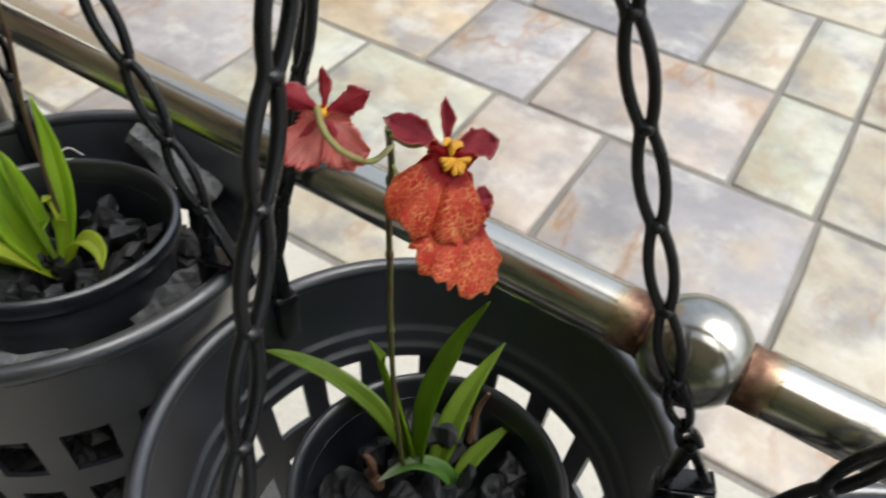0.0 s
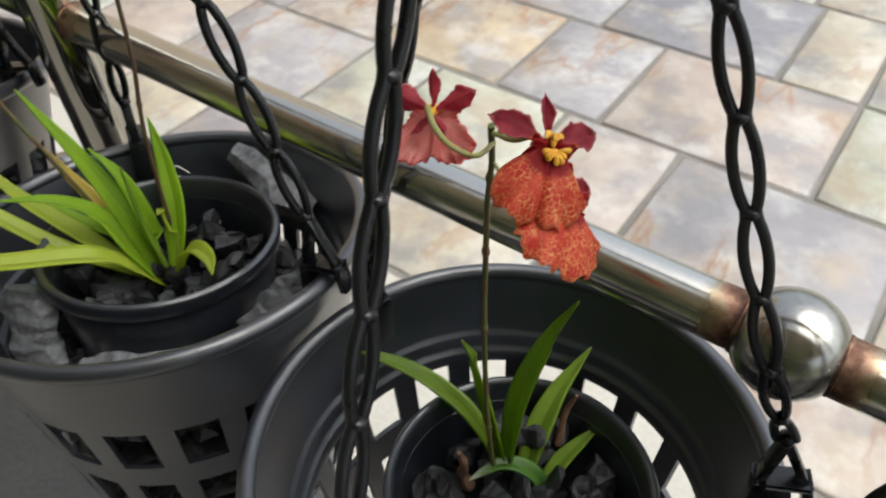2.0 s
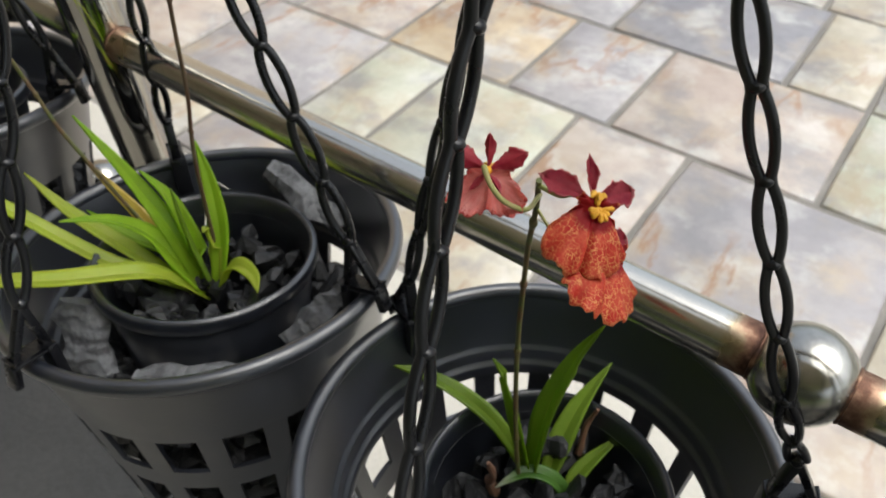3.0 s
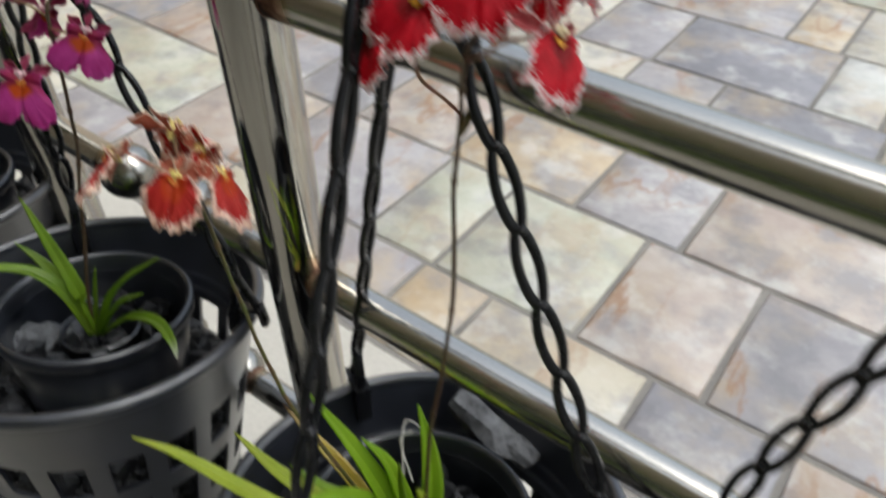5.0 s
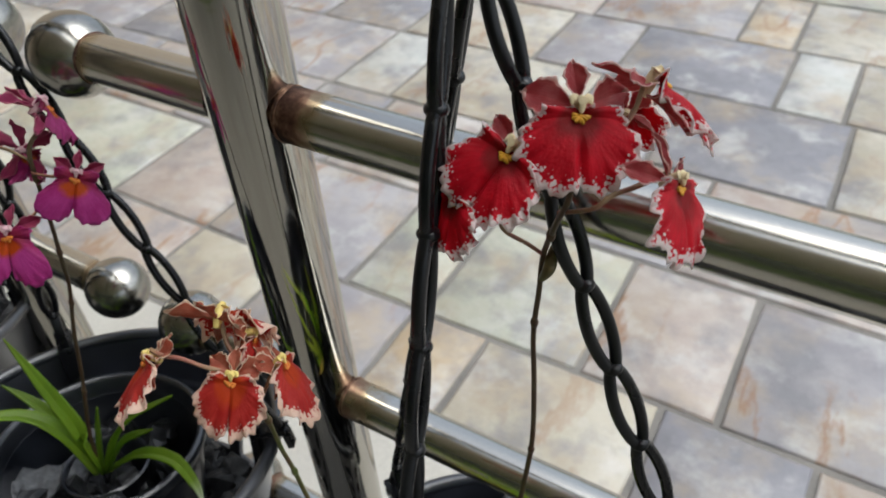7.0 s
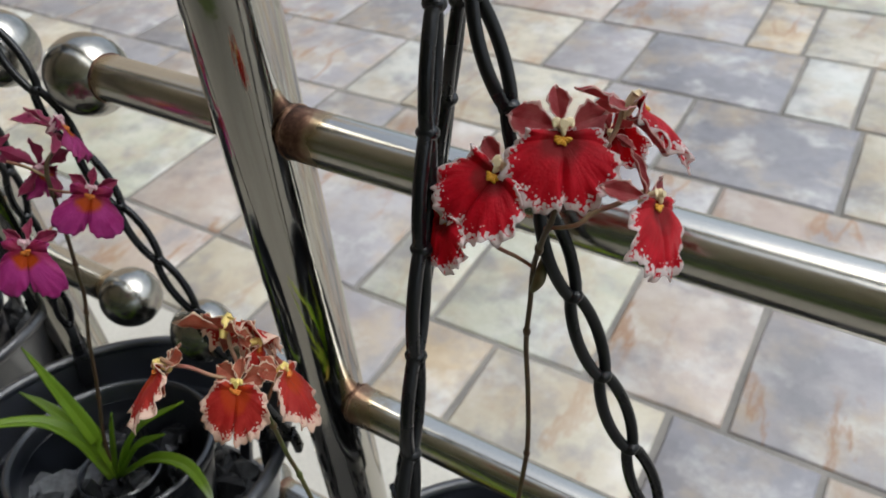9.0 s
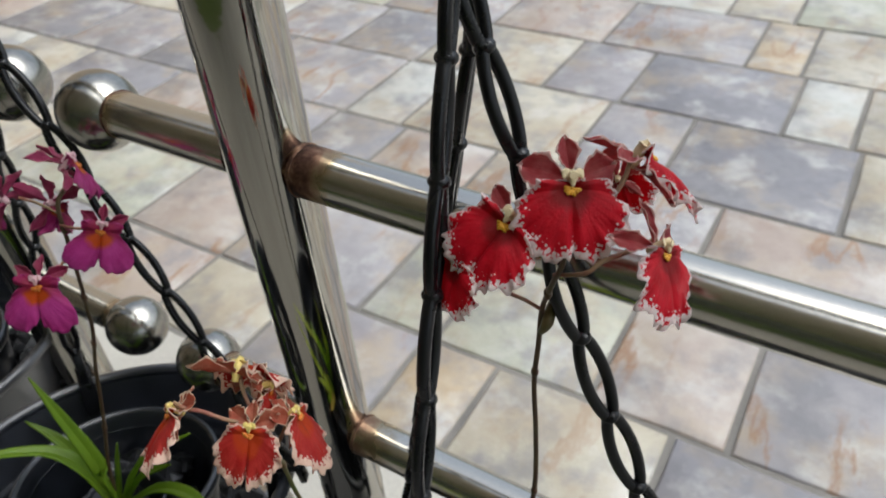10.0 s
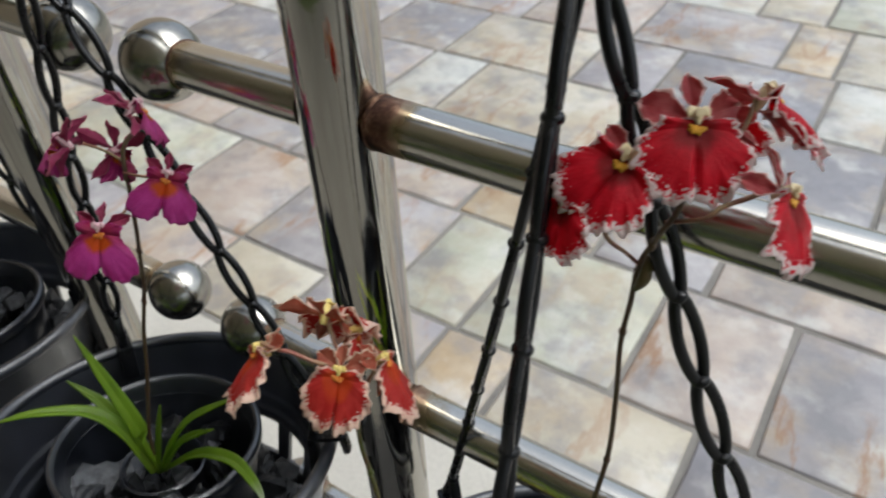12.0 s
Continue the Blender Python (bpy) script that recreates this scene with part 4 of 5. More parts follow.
def column_mesh(kind):
    bm = bmesh.new()
    tube(bm, spline([(0, 0, -0.10), (0, 0.03, 0.0), (0, 0.06, 0.10), (0, 0.05, 0.17)], 4), lambda t: 0.035 + 0.02 * math.sin(math.pi * min(1, t * 1.1)), 10)
    sphere(bm, (0, 0.035, 0.120), 0.040, 14, 10, (0.75, 1.9, 0.8))
    for sx in (-1, 1):
        sphere(bm, (sx * 0.054, 0.078, 0.115), 0.040, 12, 8, (1.05, 1.0, 0.35))
        sphere(bm, (sx * 0.074, 0.055, 0.120), 0.018, 10, 6, (1.0, 1.6, 0.5))
    ob = settle("flower", bm, KINDS[kind][2])
    me = ob.data
    bpy.data.objects.remove(ob)
    return me


def crest_mesh(kind, seed):
    rnd = random.Random(seed)
    bm = bmesh.new()
    sphere(bm, (0, -0.05, 0.075), 0.032, 10, 8, (1.2, 1.0, 0.9))
    for k in range(7):
        a = radians(-180 + 180 * k / 6 + rnd.uniform(-9, 9))
        r = rnd.uniform(0.075, 0.115)
        tip = Vector((math.cos(a) * r, -0.05 + math.sin(a) * r * 0.75, 0.075 + rnd.uniform(0.0, 0.03)))
        tube(bm, spline([(0, -0.05, 0.07), Vector((0, -0.05, 0.085)).lerp(tip, 0.55) + Vector((0, 0, 0.015)), tip], 3), lambda t: 0.013 + 0.011 * t, 7)
        sphere(bm, tip, 0.023, 8, 6)
    ob = settle("crest", bm, KINDS[kind][3])
    me = ob.data
    bpy.data.objects.remove(ob)
    return me


SHAPES = {}
for seed0, kd in enumerate(("red", "orange", "magenta", "tiger", "rose", "wine")):
    big = 1.25 if kd in ("tiger", "rose") else 1.0
    SHAPES[kd] = dict(
        lip=[lip_mesh(kd, 10 * seed0 + i) for i in range(3)],
        dorsal=petal_mesh(kd, 70 + seed0, 0.34 * big, 0.20 if kd in ("red", "orange") else 0.14, 0.03),
        petal=[petal_mesh(kd, 80 + seed0 + i, (0.46 if kd == "wine" else 0.38) * big, {"red": 0.33, "orange": 0.34, "magenta": 0.19, "wine": 0.15, "tiger": 0.30, "rose": 0.27}[kd], 0.03) for i in range(2)],
        low=petal_mesh(kd, 90 + seed0, 0.40 if big == 1.0 else 0.24, 0.15 if big == 1.0 else 0.09, 0.10),
        column=column_mesh(kd), crest=crest_mesh(kd, 60 + seed0))


def flower(plant, base, kind, place, turn, width, n, look_label, lip_tip=-8, lip_scale=(1, 1, 1), slim=1.0, reach=1.0):
    """An orchid flower: the column carries lip, crest, sepals and petals; slim narrows sepals and petals, reach draws them out."""
    sh = SHAPES[kind]
    m = base.inverted() @ pose(*place, *turn) @ Matrix.Scale(width, 4)
    f = share("flower", sh["column"], plant, m, look_label)
    rnd = random.Random(500 + n)
    j = lambda s: rnd.uniform(-s, s)
    thin = Matrix.Diagonal((slim, reach, 1, 1))
    lip = share("lip", sh["lip"][n % 3], f, pose(0, -0.05, 0.055, lip_tip + j(6), j(5), j(5)) @ Matrix.Diagonal((*lip_scale, 1)))
    thicken(lip, 0.009)
    share("crest", sh["crest"], f, pose(0, -0.02, 0.04, 0, 0, j(20)) @ Matrix.Scale({"tiger": 1.2, "red": 0.66}.get(kind, 0.75), 4))
    d = share("dorsal_sepal", sh["dorsal"], f, pose(0, 0.05, -0.02, -12 + j(10), j(8), j(8)) @ thin)
    thicken(d, 0.009)
    for sx in (-1, 1):
        p = share("petal", sh["petal"][0 if sx < 0 else 1], f, pose(0.03 * sx, 0.045, -0.02, 0, 0, -sx * ((73 if kind == "red" else 64) + j(6))) @ pose(0, 0, 0, -8 + j(10), j(12), 0) @ thin)
        thicken(p, 0.009)
        q = share("lateral_sepal", sh["low"], f, pose(0.03 * sx, -0.02, -0.07, 0, 0, -sx * (140 + j(10))) @ pose(0, 0, 0, 14 + j(8), 0, 0) @ Matrix.Diagonal((1, reach, 1, 1)))
        thicken(q, 0.009)
    return f


def stem(plant, base, points, r0, r1, mat, name="stem", nodes=True, label=""):
    bm = bmesh.new()
    pts = spline(points, 8)
    tube(bm, pts, lambda t: r0 + (r1 - r0) * t, 10)
    if nodes:
        for k in range(1, 5):
            c = pts[int(len(pts) * k / 5)]
            sphere(bm, c, (r0 + r1) * 0.72, 10, 8, (1, 1, 1.8))
    return part(name, bm, mat, plant, label, True, base.inverted())


def leaves(plant, base, rows, seed):
    rnd = random.Random(seed)
    for pts, w, mat in rows:
        ob = part("leaf", leaf_bm(pts, w, rnd), mat, plant, "", True, base.inverted())
        thicken(ob, 0.0009)


def bud(plant, base, points, r, mat):
    bm = bmesh.new()
    tube(bm, spline(points, 6), lambda t: r * (0.35 + math.sin(math.pi * (0.1 + 0.8 * t))), 10)
    return part("bud", bm, mat, plant, "", True, base.inverted())


build_railing()

A_M = basket((0.977, 1.5625, 0.3965), (-0.039, 0.07, 1), 4, "black plastic lattice basket holding a potted orchid, mostly empty", -10)
B_M = basket((0.789, 1.561, 0.405), (-0.12, 0.138, 1), 8, "black plastic lattice basket packed with charcoal round a pot", 3.4)
D_M = basket((0.566, 1.543, 0.421), (-0.08, 0.17, 1), 0, "black plastic lattice basket holding a potted magenta orchid")
E_M = basket((0.352, 1.548, 0.412), (-0.03, 0.05, 1), 6, "black plastic lattice basket hanging at the end of the row")
Z_M = basket((1.165, 1.558, 0.398), (0.0, 0.03, 1), 3, "black plastic lattice basket hanging next to the tiger orchid")

HANGER = "black moulded plastic chain hanger with three strands"
hanger(A_M, (20, 158, 267), ((0.951, 1.604, 0.69), (0.9500, 1.6120, 0.69), (0.949, 1.600, 0.69)), ((0, 10), (-44, -44), (66, 78)), HANGER, 0.0281,
       (((1.0432, 1.5905, 0.4605), (1.0160, 1.5945, 0.5285)), ((0.9078, 1.6037, 0.5105),), ((0.9500, 1.5490, 0.5500),)), ((0.0259, 0.0153, 0.82), (0.0281,), (0.0281,)))
hanger(B_M, (1, 142, 267), ((0.7630, 1.5985, 0.69), (0.7635, 1.6060, 0.69), (0.7655, 1.5890, 0.69)), ((10, 75), (80, 95), (70, 95)), HANGER, 0.0285,
       (((0.8048, 1.5895, 0.5850),), ((0.7403, 1.6002, 0.5521),), ()))
hanger(D_M, (30, 152, 272), ((0.500, 1.602, 0.69), (0.535, 1.592, 0.69), (0.530, 1.588, 0.69)), ((10, 50), (60, 100), (40, 90)), HANGER)
hanger(E_M, (30, 152, 272), ((0.315, 1.605, 0.69), (0.335, 1.592, 0.69), (0.330, 1.590, 0.69)), ((10, 50), (60, 100), (40, 90)), HANGER)
hanger(Z_M, (42, 158, 262), ((1.139, 1.612, 0.69), (1.144, 1.602, 0.69), (1.149, 1.587, 0.69)), ((0, 25), (0, 40), (60, 95)), HANGER)

PA = upright((0.979, 1.5705, 0.3585), (-0.07, 0.11, 1))
PB = upright((0.7875, 1.561, 0.398), (-0.085, 0.16, 1))
PD = upright((0.560, 1.5475, 0.411), (-0.055, 0.17, 1))
inner_pot(PA, 0.098, "round black plastic pot of charcoal with a tiger orchid")
inner_pot(PB, 0.098, "round black plastic pot wedged among charcoal lumps")
PE = upright((0.348, 1.552, 0.403), (-0.03, 0.08, 1))
inner_pot(PE, 0.098, "round black plastic pot of charcoal in the end basket")
coal_pieces(PE, 0.044, 0.024, 80, 33, (0.010, 0.022), "broken black charcoal filling the end pot")
inner_pot(PD, 0.098, "round black plastic pot of charcoal with a magenta orchid")

PS = upright((0.5615, 1.5440, 0.3935), (-0.055, 0.17, 1))
bm = bmesh.new()
lathe(bm, [(0.0005, -0.045), (0.0165, -0.045), (0.0212, -0.004), (0.0222, -0.003), (0.0226, -0.0004), (0.0216, 0.0004), (0.0206, -0.0006), (0.0202, -0.004), (0.0158, -0.043), (0.0005, -0.043)], 56)
seed_pot = tagged(settle("seedling_pot", bm, BLACK, None, "", True, PS), "small black seedling pot sunk in the charcoal round the magenta orchid", "flower pot", "inner pots")
coal_pieces(PS, 0.0150, 0.014, 22, 34, (0.006, 0.011), "small dark charcoal bits filling the seedling pot")

coal_pieces(PA, 0.044, 0.026, 85, 1, (0.010, 0.020), "broken black charcoal filling the tiger orchid's pot")
coal_pieces(PB, 0.044, 0.023, 95, 2, (0.008, 0.018), "broken black charcoal filling the pot")
coal_pieces(PD, 0.042, 0.034, 48, 3, (0.016, 0.030), "wet black charcoal filling the magenta orchid's pot", COAL_WET)
coal_bed(B_M, 0.068, 0.056, 150, 4, (0.012, 0.022), "dark charcoal packed between basket and pot", 0.056)
coal_bed(D_M, 0.066, 0.075, 80, 5, (0.012, 0.022), "dark charcoal packed between basket and pot", 0.056)

for depth, reach, count, seed in ((0.066, 0.068, 170, 5), (0.082, 0.066, 190, 6), (0.101, 0.062, 190, 7), (0.119, 0.059, 180, 8), (0.136, 0.056, 170, 9)):
    inner = 0.048 if depth < 0.1 else 0.040
    coal_bed(B_M, reach, depth, count, seed, (0.014, 0.023), "dark charcoal packed in the lower basket", inner)
    coal_bed(D_M, reach, depth, count, seed + 20, (0.014, 0.023), "dark charcoal packed in the lower basket", inner)
    coal_bed(E_M, reach, depth, count, seed + 40, (0.014, 0.023), "dark charcoal packed in the lower basket", inner)
coal_bed(E_M, 0.068, 0.054, 100, 49, (0.012, 0.022), "dark charcoal packed between basket and pot", 0.056)
coal_lump((0.781, 1.634, 0.374), (0.054, 0.020, 0.018), (20, 22, 4), 11, ASH, "long ashy grey charcoal lump leaning at the basket wall")
coal_lump((0.8565, 1.5673, 0.390), (0.038, 0.017, 0.016), (10, -25, 70), 12, ASH, "ashy grey charcoal lump wedged beside the pot")
coal_lump((0.7658, 1.4986, 0.3743), (0.042, 0.036, 0.012), (25, 60, -45), 13, ASH_PALE, "flat ashy charcoal shard standing at the basket rim")
coal_lump((0.829, 1.511, 0.386), (0.046, 0.012, 0.009), (8, 2, 41), 14, ASH, "long ashy charcoal stick lying in the basket")
coal_lump((0.962, 1.600, 0.338), (0.030, 0.018, 0.014), (10, -10, 15), 16, COAL, "flat black charcoal piece in the pot")
coal_lump((1.006, 1.585, 0.332), (0.022, 0.015, 0.012), (0, 12, 40), 17, ASH, "grey faced charcoal piece in the pot")
coal_lump((0.538, 1.524, 0.386), (0.038, 0.026, 0.016), (14, 12, 60), 18, ASH, "large ashy grey charcoal lump in the magenta orchid's pot")

# tiger orchid
PL_A = Matrix.Translation((0.962, 1.583, 0.333))
tiger = empty("orchid", PL_A)
tagged(tiger, "small orchid with orange-red netted flowers on a thin upright stem", "orchid", "potted orchids")
leaves(tiger, PL_A, [
    ([(0.9629, 1.5845, 0.330), (0.9428, 1.5869, 0.3513), (0.9214, 1.5843, 0.3637), (0.9041, 1.5784, 0.3709), (0.8944, 1.5736, 0.3738)], 0.0082, LEAF),
    ([(0.9633, 1.5838, 0.330), (0.9545, 1.5865, 0.3625), (0.9466, 1.5878, 0.3875), (0.9405, 1.5863, 0.4027)], 0.0080, LEAF),
    ([(0.9646, 1.5846, 0.330), (0.9589, 1.5851, 0.3549), (0.9553, 1.5854, 0.3691), (0.9521, 1.5855, 0.3829)], 0.0075, LEAF_LIME),
    ([(0.9659, 1.5845, 0.330), (0.9643, 1.5908, 0.3567), (0.9646, 1.5972, 0.3788), (0.9691, 1.6052, 0.4038), (0.9757, 1.6116, 0.4247)], 0.0115, LEAF),
    ([(0.9720, 1.5878, 0.328), (0.9703, 1.6018, 0.3425), (0.9701, 1.6182, 0.353), (0.9736, 1.6398, 0.3646)], 0.0110, LEAF),
    ([(0.9820, 1.5840, 0.3238), (0.9834, 1.598, 0.3315), (0.9868, 1.609, 0.3362), (0.992, 1.622, 0.3411)], 0.0075, LEAF),
    ([(0.9845, 1.5825, 0.3211), (0.98, 1.5869, 0.3298), (0.972, 1.5854, 0.3358), (0.9648, 1.5806, 0.3386), (0.9604, 1.574, 0.3382), (0.9566, 1.5666, 0.3368)], 0.0075, LEAF_TIPPED),
], 1)
stem(tiger, PL_A, [(0.9625, 1.579, 0.330), (0.9606, 1.5773, 0.3539), (0.9561, 1.5797, 0.3934), (0.9544, 1.5805, 0.4361), (0.9551, 1.5798, 0.4604), (0.9572, 1.577, 0.4885), (0.9605, 1.5738, 0.5093), (0.9628, 1.5695, 0.5248)], 0.0011, 0.0009, STEM)
stem(tiger, PL_A, [(0.9625, 1.5715, 0.5180), (0.9655, 1.5590, 0.5235), (0.9616, 1.5540, 0.5280), (0.9578, 1.5530, 0.5325), (0.9530, 1.5568, 0.5340)], 0.0007, 0.0008, PEDICEL, "pedicel", False)
stem(tiger, PL_A, [(0.9629, 1.5700, 0.5225), (0.9705, 1.5674, 0.5249), (0.9758, 1.568, 0.5279), (0.9804, 1.5663, 0.5277)], 0.0007, 0.0009, PEDICEL, "pedicel", False)
stem(tiger, PL_A, [(0.9610, 1.5735, 0.5100), (0.9728, 1.5665, 0.5082), (0.9776, 1.5655, 0.5087), (0.9856, 1.5652, 0.5147)], 0.0005, 0.0006, PEDICEL, "pedicel", False)
flower(tiger, PL_A, "rose", (0.9537, 1.5578, 0.5316), (128.0, 4.6, -159.1), 0.0225, 1, "rose-red flower turned away, burgundy sepals", -8, (0.86, 0.9, 1))
flower(tiger, PL_A, "tiger", (0.9804, 1.5663, 0.5277), (37.2, 23.3, 39.6), 0.026, 2, "orange-red netted flower with yellow crest", -8, (0.9, 0.84, 1), 1.0, 1.15)
flower(tiger, PL_A, "tiger", (0.9856, 1.5652, 0.5147), (29.4, 31.0, 47.4), 0.0248, 3, "orange-red netted flower hanging below the other", -8, (1.0, 0.9, 1))
bm = bmesh.new()
tube(bm, spline([(0.9545, 1.5700, 0.325), (0.9535, 1.5660, 0.340), (0.9560, 1.5650, 0.352), (0.9545, 1.5630, 0.364)], 6), lambda t: 0.0029 * (1 - 0.6 * t) * (1 + 0.25 * math.sin(17 * t)), 8)
part("withered_stub", bm, ROOT, tiger, "brown dried-up old shoot", True, PL_A.inverted())
bm = bmesh.new()
tube(bm, spline([(0.9790, 1.6050, 0.335), (0.9775, 1.6110, 0.350), (0.9800, 1.6150, 0.362)], 6), lambda t: 0.0020 * (1 - 0.6 * t), 8)
part("withered_stub", bm, ROOT, tiger, "brown dried-up old shoot", True, PL_A.inverted())

# two-spray orchid
PL_B = Matrix.Translation((0.790, 1.5575, 0.372))
twin = empty("orchid", PL_B)
tagged(twin, "lime-leaved orchid with a crimson and a brick-red flower spray", "orchid", "potted orchids")
leaves(twin, PL_B, [
    ([(0.7883, 1.5520, 0.3712), (0.7826, 1.5409, 0.3911), (0.7778, 1.5285, 0.4037), (0.7595, 1.5009, 0.4123), (0.7351, 1.4785, 0.4187), (0.6984, 1.4624, 0.4297)], 0.0115, LEAF_PALE),
    ([(0.7848, 1.5518, 0.3733), (0.7672, 1.5396, 0.3849), (0.7502, 1.528, 0.3968), (0.7221, 1.5137, 0.4214), (0.702, 1.5037, 0.4406), (0.6878, 1.4941, 0.4529)], 0.0082, LEAF_PALE),
    ([(0.7859, 1.5551, 0.3720), (0.7728, 1.5566, 0.4017), (0.7568, 1.555, 0.4309), (0.7377, 1.5499, 0.4646)], 0.0102, LEAF_LIME),
    ([(0.7882, 1.5569, 0.3720), (0.7811, 1.5608, 0.3944), (0.7694, 1.563, 0.4196), (0.7581, 1.5592, 0.4362)], 0.0084, LEAF_LIME),
    ([(0.7928, 1.5579, 0.3720), (0.7884, 1.5708, 0.399), (0.7809, 1.5788, 0.4211), (0.771, 1.5844, 0.4431)], 0.0099, LEAF_LIME),
    ([(0.7825, 1.5501, 0.3733), (0.7545, 1.5417, 0.3923), (0.7276, 1.5334, 0.4106), (0.7049, 1.5296, 0.4292)], 0.0084, LEAF_PALE),
    ([(0.7836, 1.5534, 0.3753), (0.7654, 1.554, 0.3885), (0.7463, 1.5463, 0.3954), (0.7247, 1.5412, 0.4061)], 0.0077, LEAF_LIME),
    ([(0.7871, 1.5536, 0.3733), (0.7800, 1.5510, 0.3877), (0.7697, 1.5465, 0.4088), (0.7624, 1.5347, 0.4246), (0.7576, 1.5167, 0.4362)], 0.0112, LEAF_LIME),
    ([(0.7836, 1.5534, 0.3753), (0.7487, 1.5564, 0.3984), (0.7303, 1.5566, 0.4095), (0.7084, 1.5567, 0.4225)], 0.0067, LEAF_OLD),
    ([(0.7940, 1.5587, 0.3733), (0.8022, 1.5622, 0.3907), (0.8114, 1.5631, 0.3988), (0.8251, 1.5594, 0.4038), (0.8369, 1.5520, 0.4083)], 0.0092, LEAF_PALE),
    ([(0.7916, 1.5595, 0.3754), (0.7875, 1.5666, 0.3918), (0.7845, 1.5683, 0.4019), (0.7852, 1.5667, 0.4064), (0.7875, 1.5632, 0.4081)], 0.0068, LEAF_PALE),
    ([(0.7917, 1.5570, 0.3733), (0.7831, 1.5586, 0.4083), (0.7787, 1.5602, 0.434)], 0.0076, LEAF),
], 2)
stem(twin, PL_B, [(0.787, 1.566, 0.372), (0.7865, 1.5690, 0.410), (0.7865, 1.5728, 0.4495), (0.7880, 1.5780, 0.4787), (0.7905, 1.5798, 0.5067), (0.7917, 1.5816, 0.5278), (0.7905, 1.5838, 0.5531), (0.7890, 1.5853, 0.5730), (0.7898, 1.5862, 0.590), (0.7903, 1.5868, 0.6028), (0.7965, 1.5790, 0.6215), (0.8005, 1.5760, 0.6335), (0.7990, 1.5850, 0.6470)], 0.0010, 0.0007, STEM_BROWN)
stem(twin, PL_B, [(0.7903, 1.5868, 0.6028), (0.7877, 1.582, 0.6094), (0.785, 1.576, 0.6166), (0.784, 1.5745, 0.6213), (0.785, 1.5735, 0.6324), (0.7875, 1.5735, 0.6410)], 0.00055, 0.00065, PEDICEL_RED, "pedicel", False)
stem(twin, PL_B, [(0.7975, 1.5775, 0.6260), (0.8065, 1.5745, 0.6325), (0.8095, 1.5768, 0.6354), (0.8135, 1.5815, 0.6362), (0.8185, 1.5876, 0.6377)], 0.00055, 0.00065, PEDICEL_RED, "pedicel", False)
stem(twin, PL_B, [(0.8005, 1.5760, 0.6335), (0.8044, 1.5838, 0.6413), (0.8061, 1.5884, 0.6438), (0.8075, 1.5935, 0.6472), (0.8075, 1.598, 0.6508), (0.8086, 1.5988, 0.6503)], 0.00055, 0.00065, PEDICEL_RED, "pedicel", False)
bud(twin, PL_B, [(0.7905, 1.5856, 0.5950), (0.7926, 1.585, 0.5996), (0.7925, 1.5873, 0.6019), (0.7922, 1.5893, 0.6049)], 0.0013, STEM)
CRIMSON = "crimson flower with white-speckled ruffled lip"
flower(twin, PL_B, "red", (0.7982, 1.5835, 0.6498), (49.2, 3.8, 30.9), 0.0274, 0, CRIMSON, -8, (1.02, 1.02, 1), 1.0, 1.12)
flower(twin, PL_B, "red", (0.7878, 1.5737, 0.6418), (39.7, 10.6, -18.1), 0.0268, 1, CRIMSON, -8, (0.97, 1.0, 1), 0.6)
flower(twin, PL_B, "red", (0.7778, 1.5663, 0.6314), (63.8, -18.4, -24.3), 0.0204, 2, CRIMSON)
flower(twin, PL_B, "red", (0.8197, 1.5850, 0.6364), (58.4, 27.3, 75.4), 0.0237, 3, CRIMSON, -4, (1.02, 1.18, 1), 0.66, 1.4)
flower(twin, PL_B, "red", (0.8090, 1.5988, 0.6503), (43.0, 29.4, 111.9), 0.0268, 4, CRIMSON, -6, (0.45, 1.1, 1), 0.7, 1.35)
flower(twin, PL_B, "red", (0.8018, 1.6074, 0.6375), (105.1, 22.5, -166.8), 0.017, 5, CRIMSON)
stem(twin, PL_B, [(0.768, 1.557, 0.374), (0.7560, 1.5530, 0.400), (0.7400, 1.5490, 0.430), (0.7300, 1.5452, 0.4555), (0.7260, 1.5437, 0.4745), (0.7240, 1.5415, 0.495), (0.7235, 1.5400, 0.515), (0.7245, 1.5373, 0.5323), (0.7290, 1.5330, 0.556), (0.7340, 1.5285, 0.577), (0.739, 1.5241, 0.5896)], 0.0010, 0.00065, STEM)
stem(twin, PL_B, [(0.7400, 1.5241, 0.5890), (0.7395, 1.5215, 0.5955), (0.7348, 1.5175, 0.5997), (0.7294, 1.5155, 0.602), (0.7255, 1.5138, 0.6027), (0.7211, 1.5138, 0.6025)], 0.0005, 0.0006, PEDICEL_RED, "pedicel", False)
stem(twin, PL_B, [(0.7390, 1.5241, 0.5896), (0.7375, 1.5240, 0.5960), (0.7341, 1.5255, 0.6009), (0.7301, 1.5289, 0.6031)], 0.0005, 0.0006, PEDICEL_RED, "pedicel", False)
stem(twin, PL_B, [(0.7400, 1.5241, 0.5890), (0.7398, 1.5222, 0.5940), (0.7410, 1.5195, 0.5958)], 0.0005, 0.0006, PEDICEL, "pedicel", False)
stem(twin, PL_B, [(0.7432, 1.5240, 0.5868), (0.7440, 1.5280, 0.5910), (0.7462, 1.5315, 0.5935)], 0.0005, 0.0006, PEDICEL_RED, "pedicel", False)
BRICK = "brick-red flower with cream-edged ruffled lip"
flower(twin, PL_B, "orange", (0.7408, 1.5196, 0.5973), (51.6, 8.3, 24.6), 0.0178, 0, BRICK, -8, (0.98, 1.34, 1))
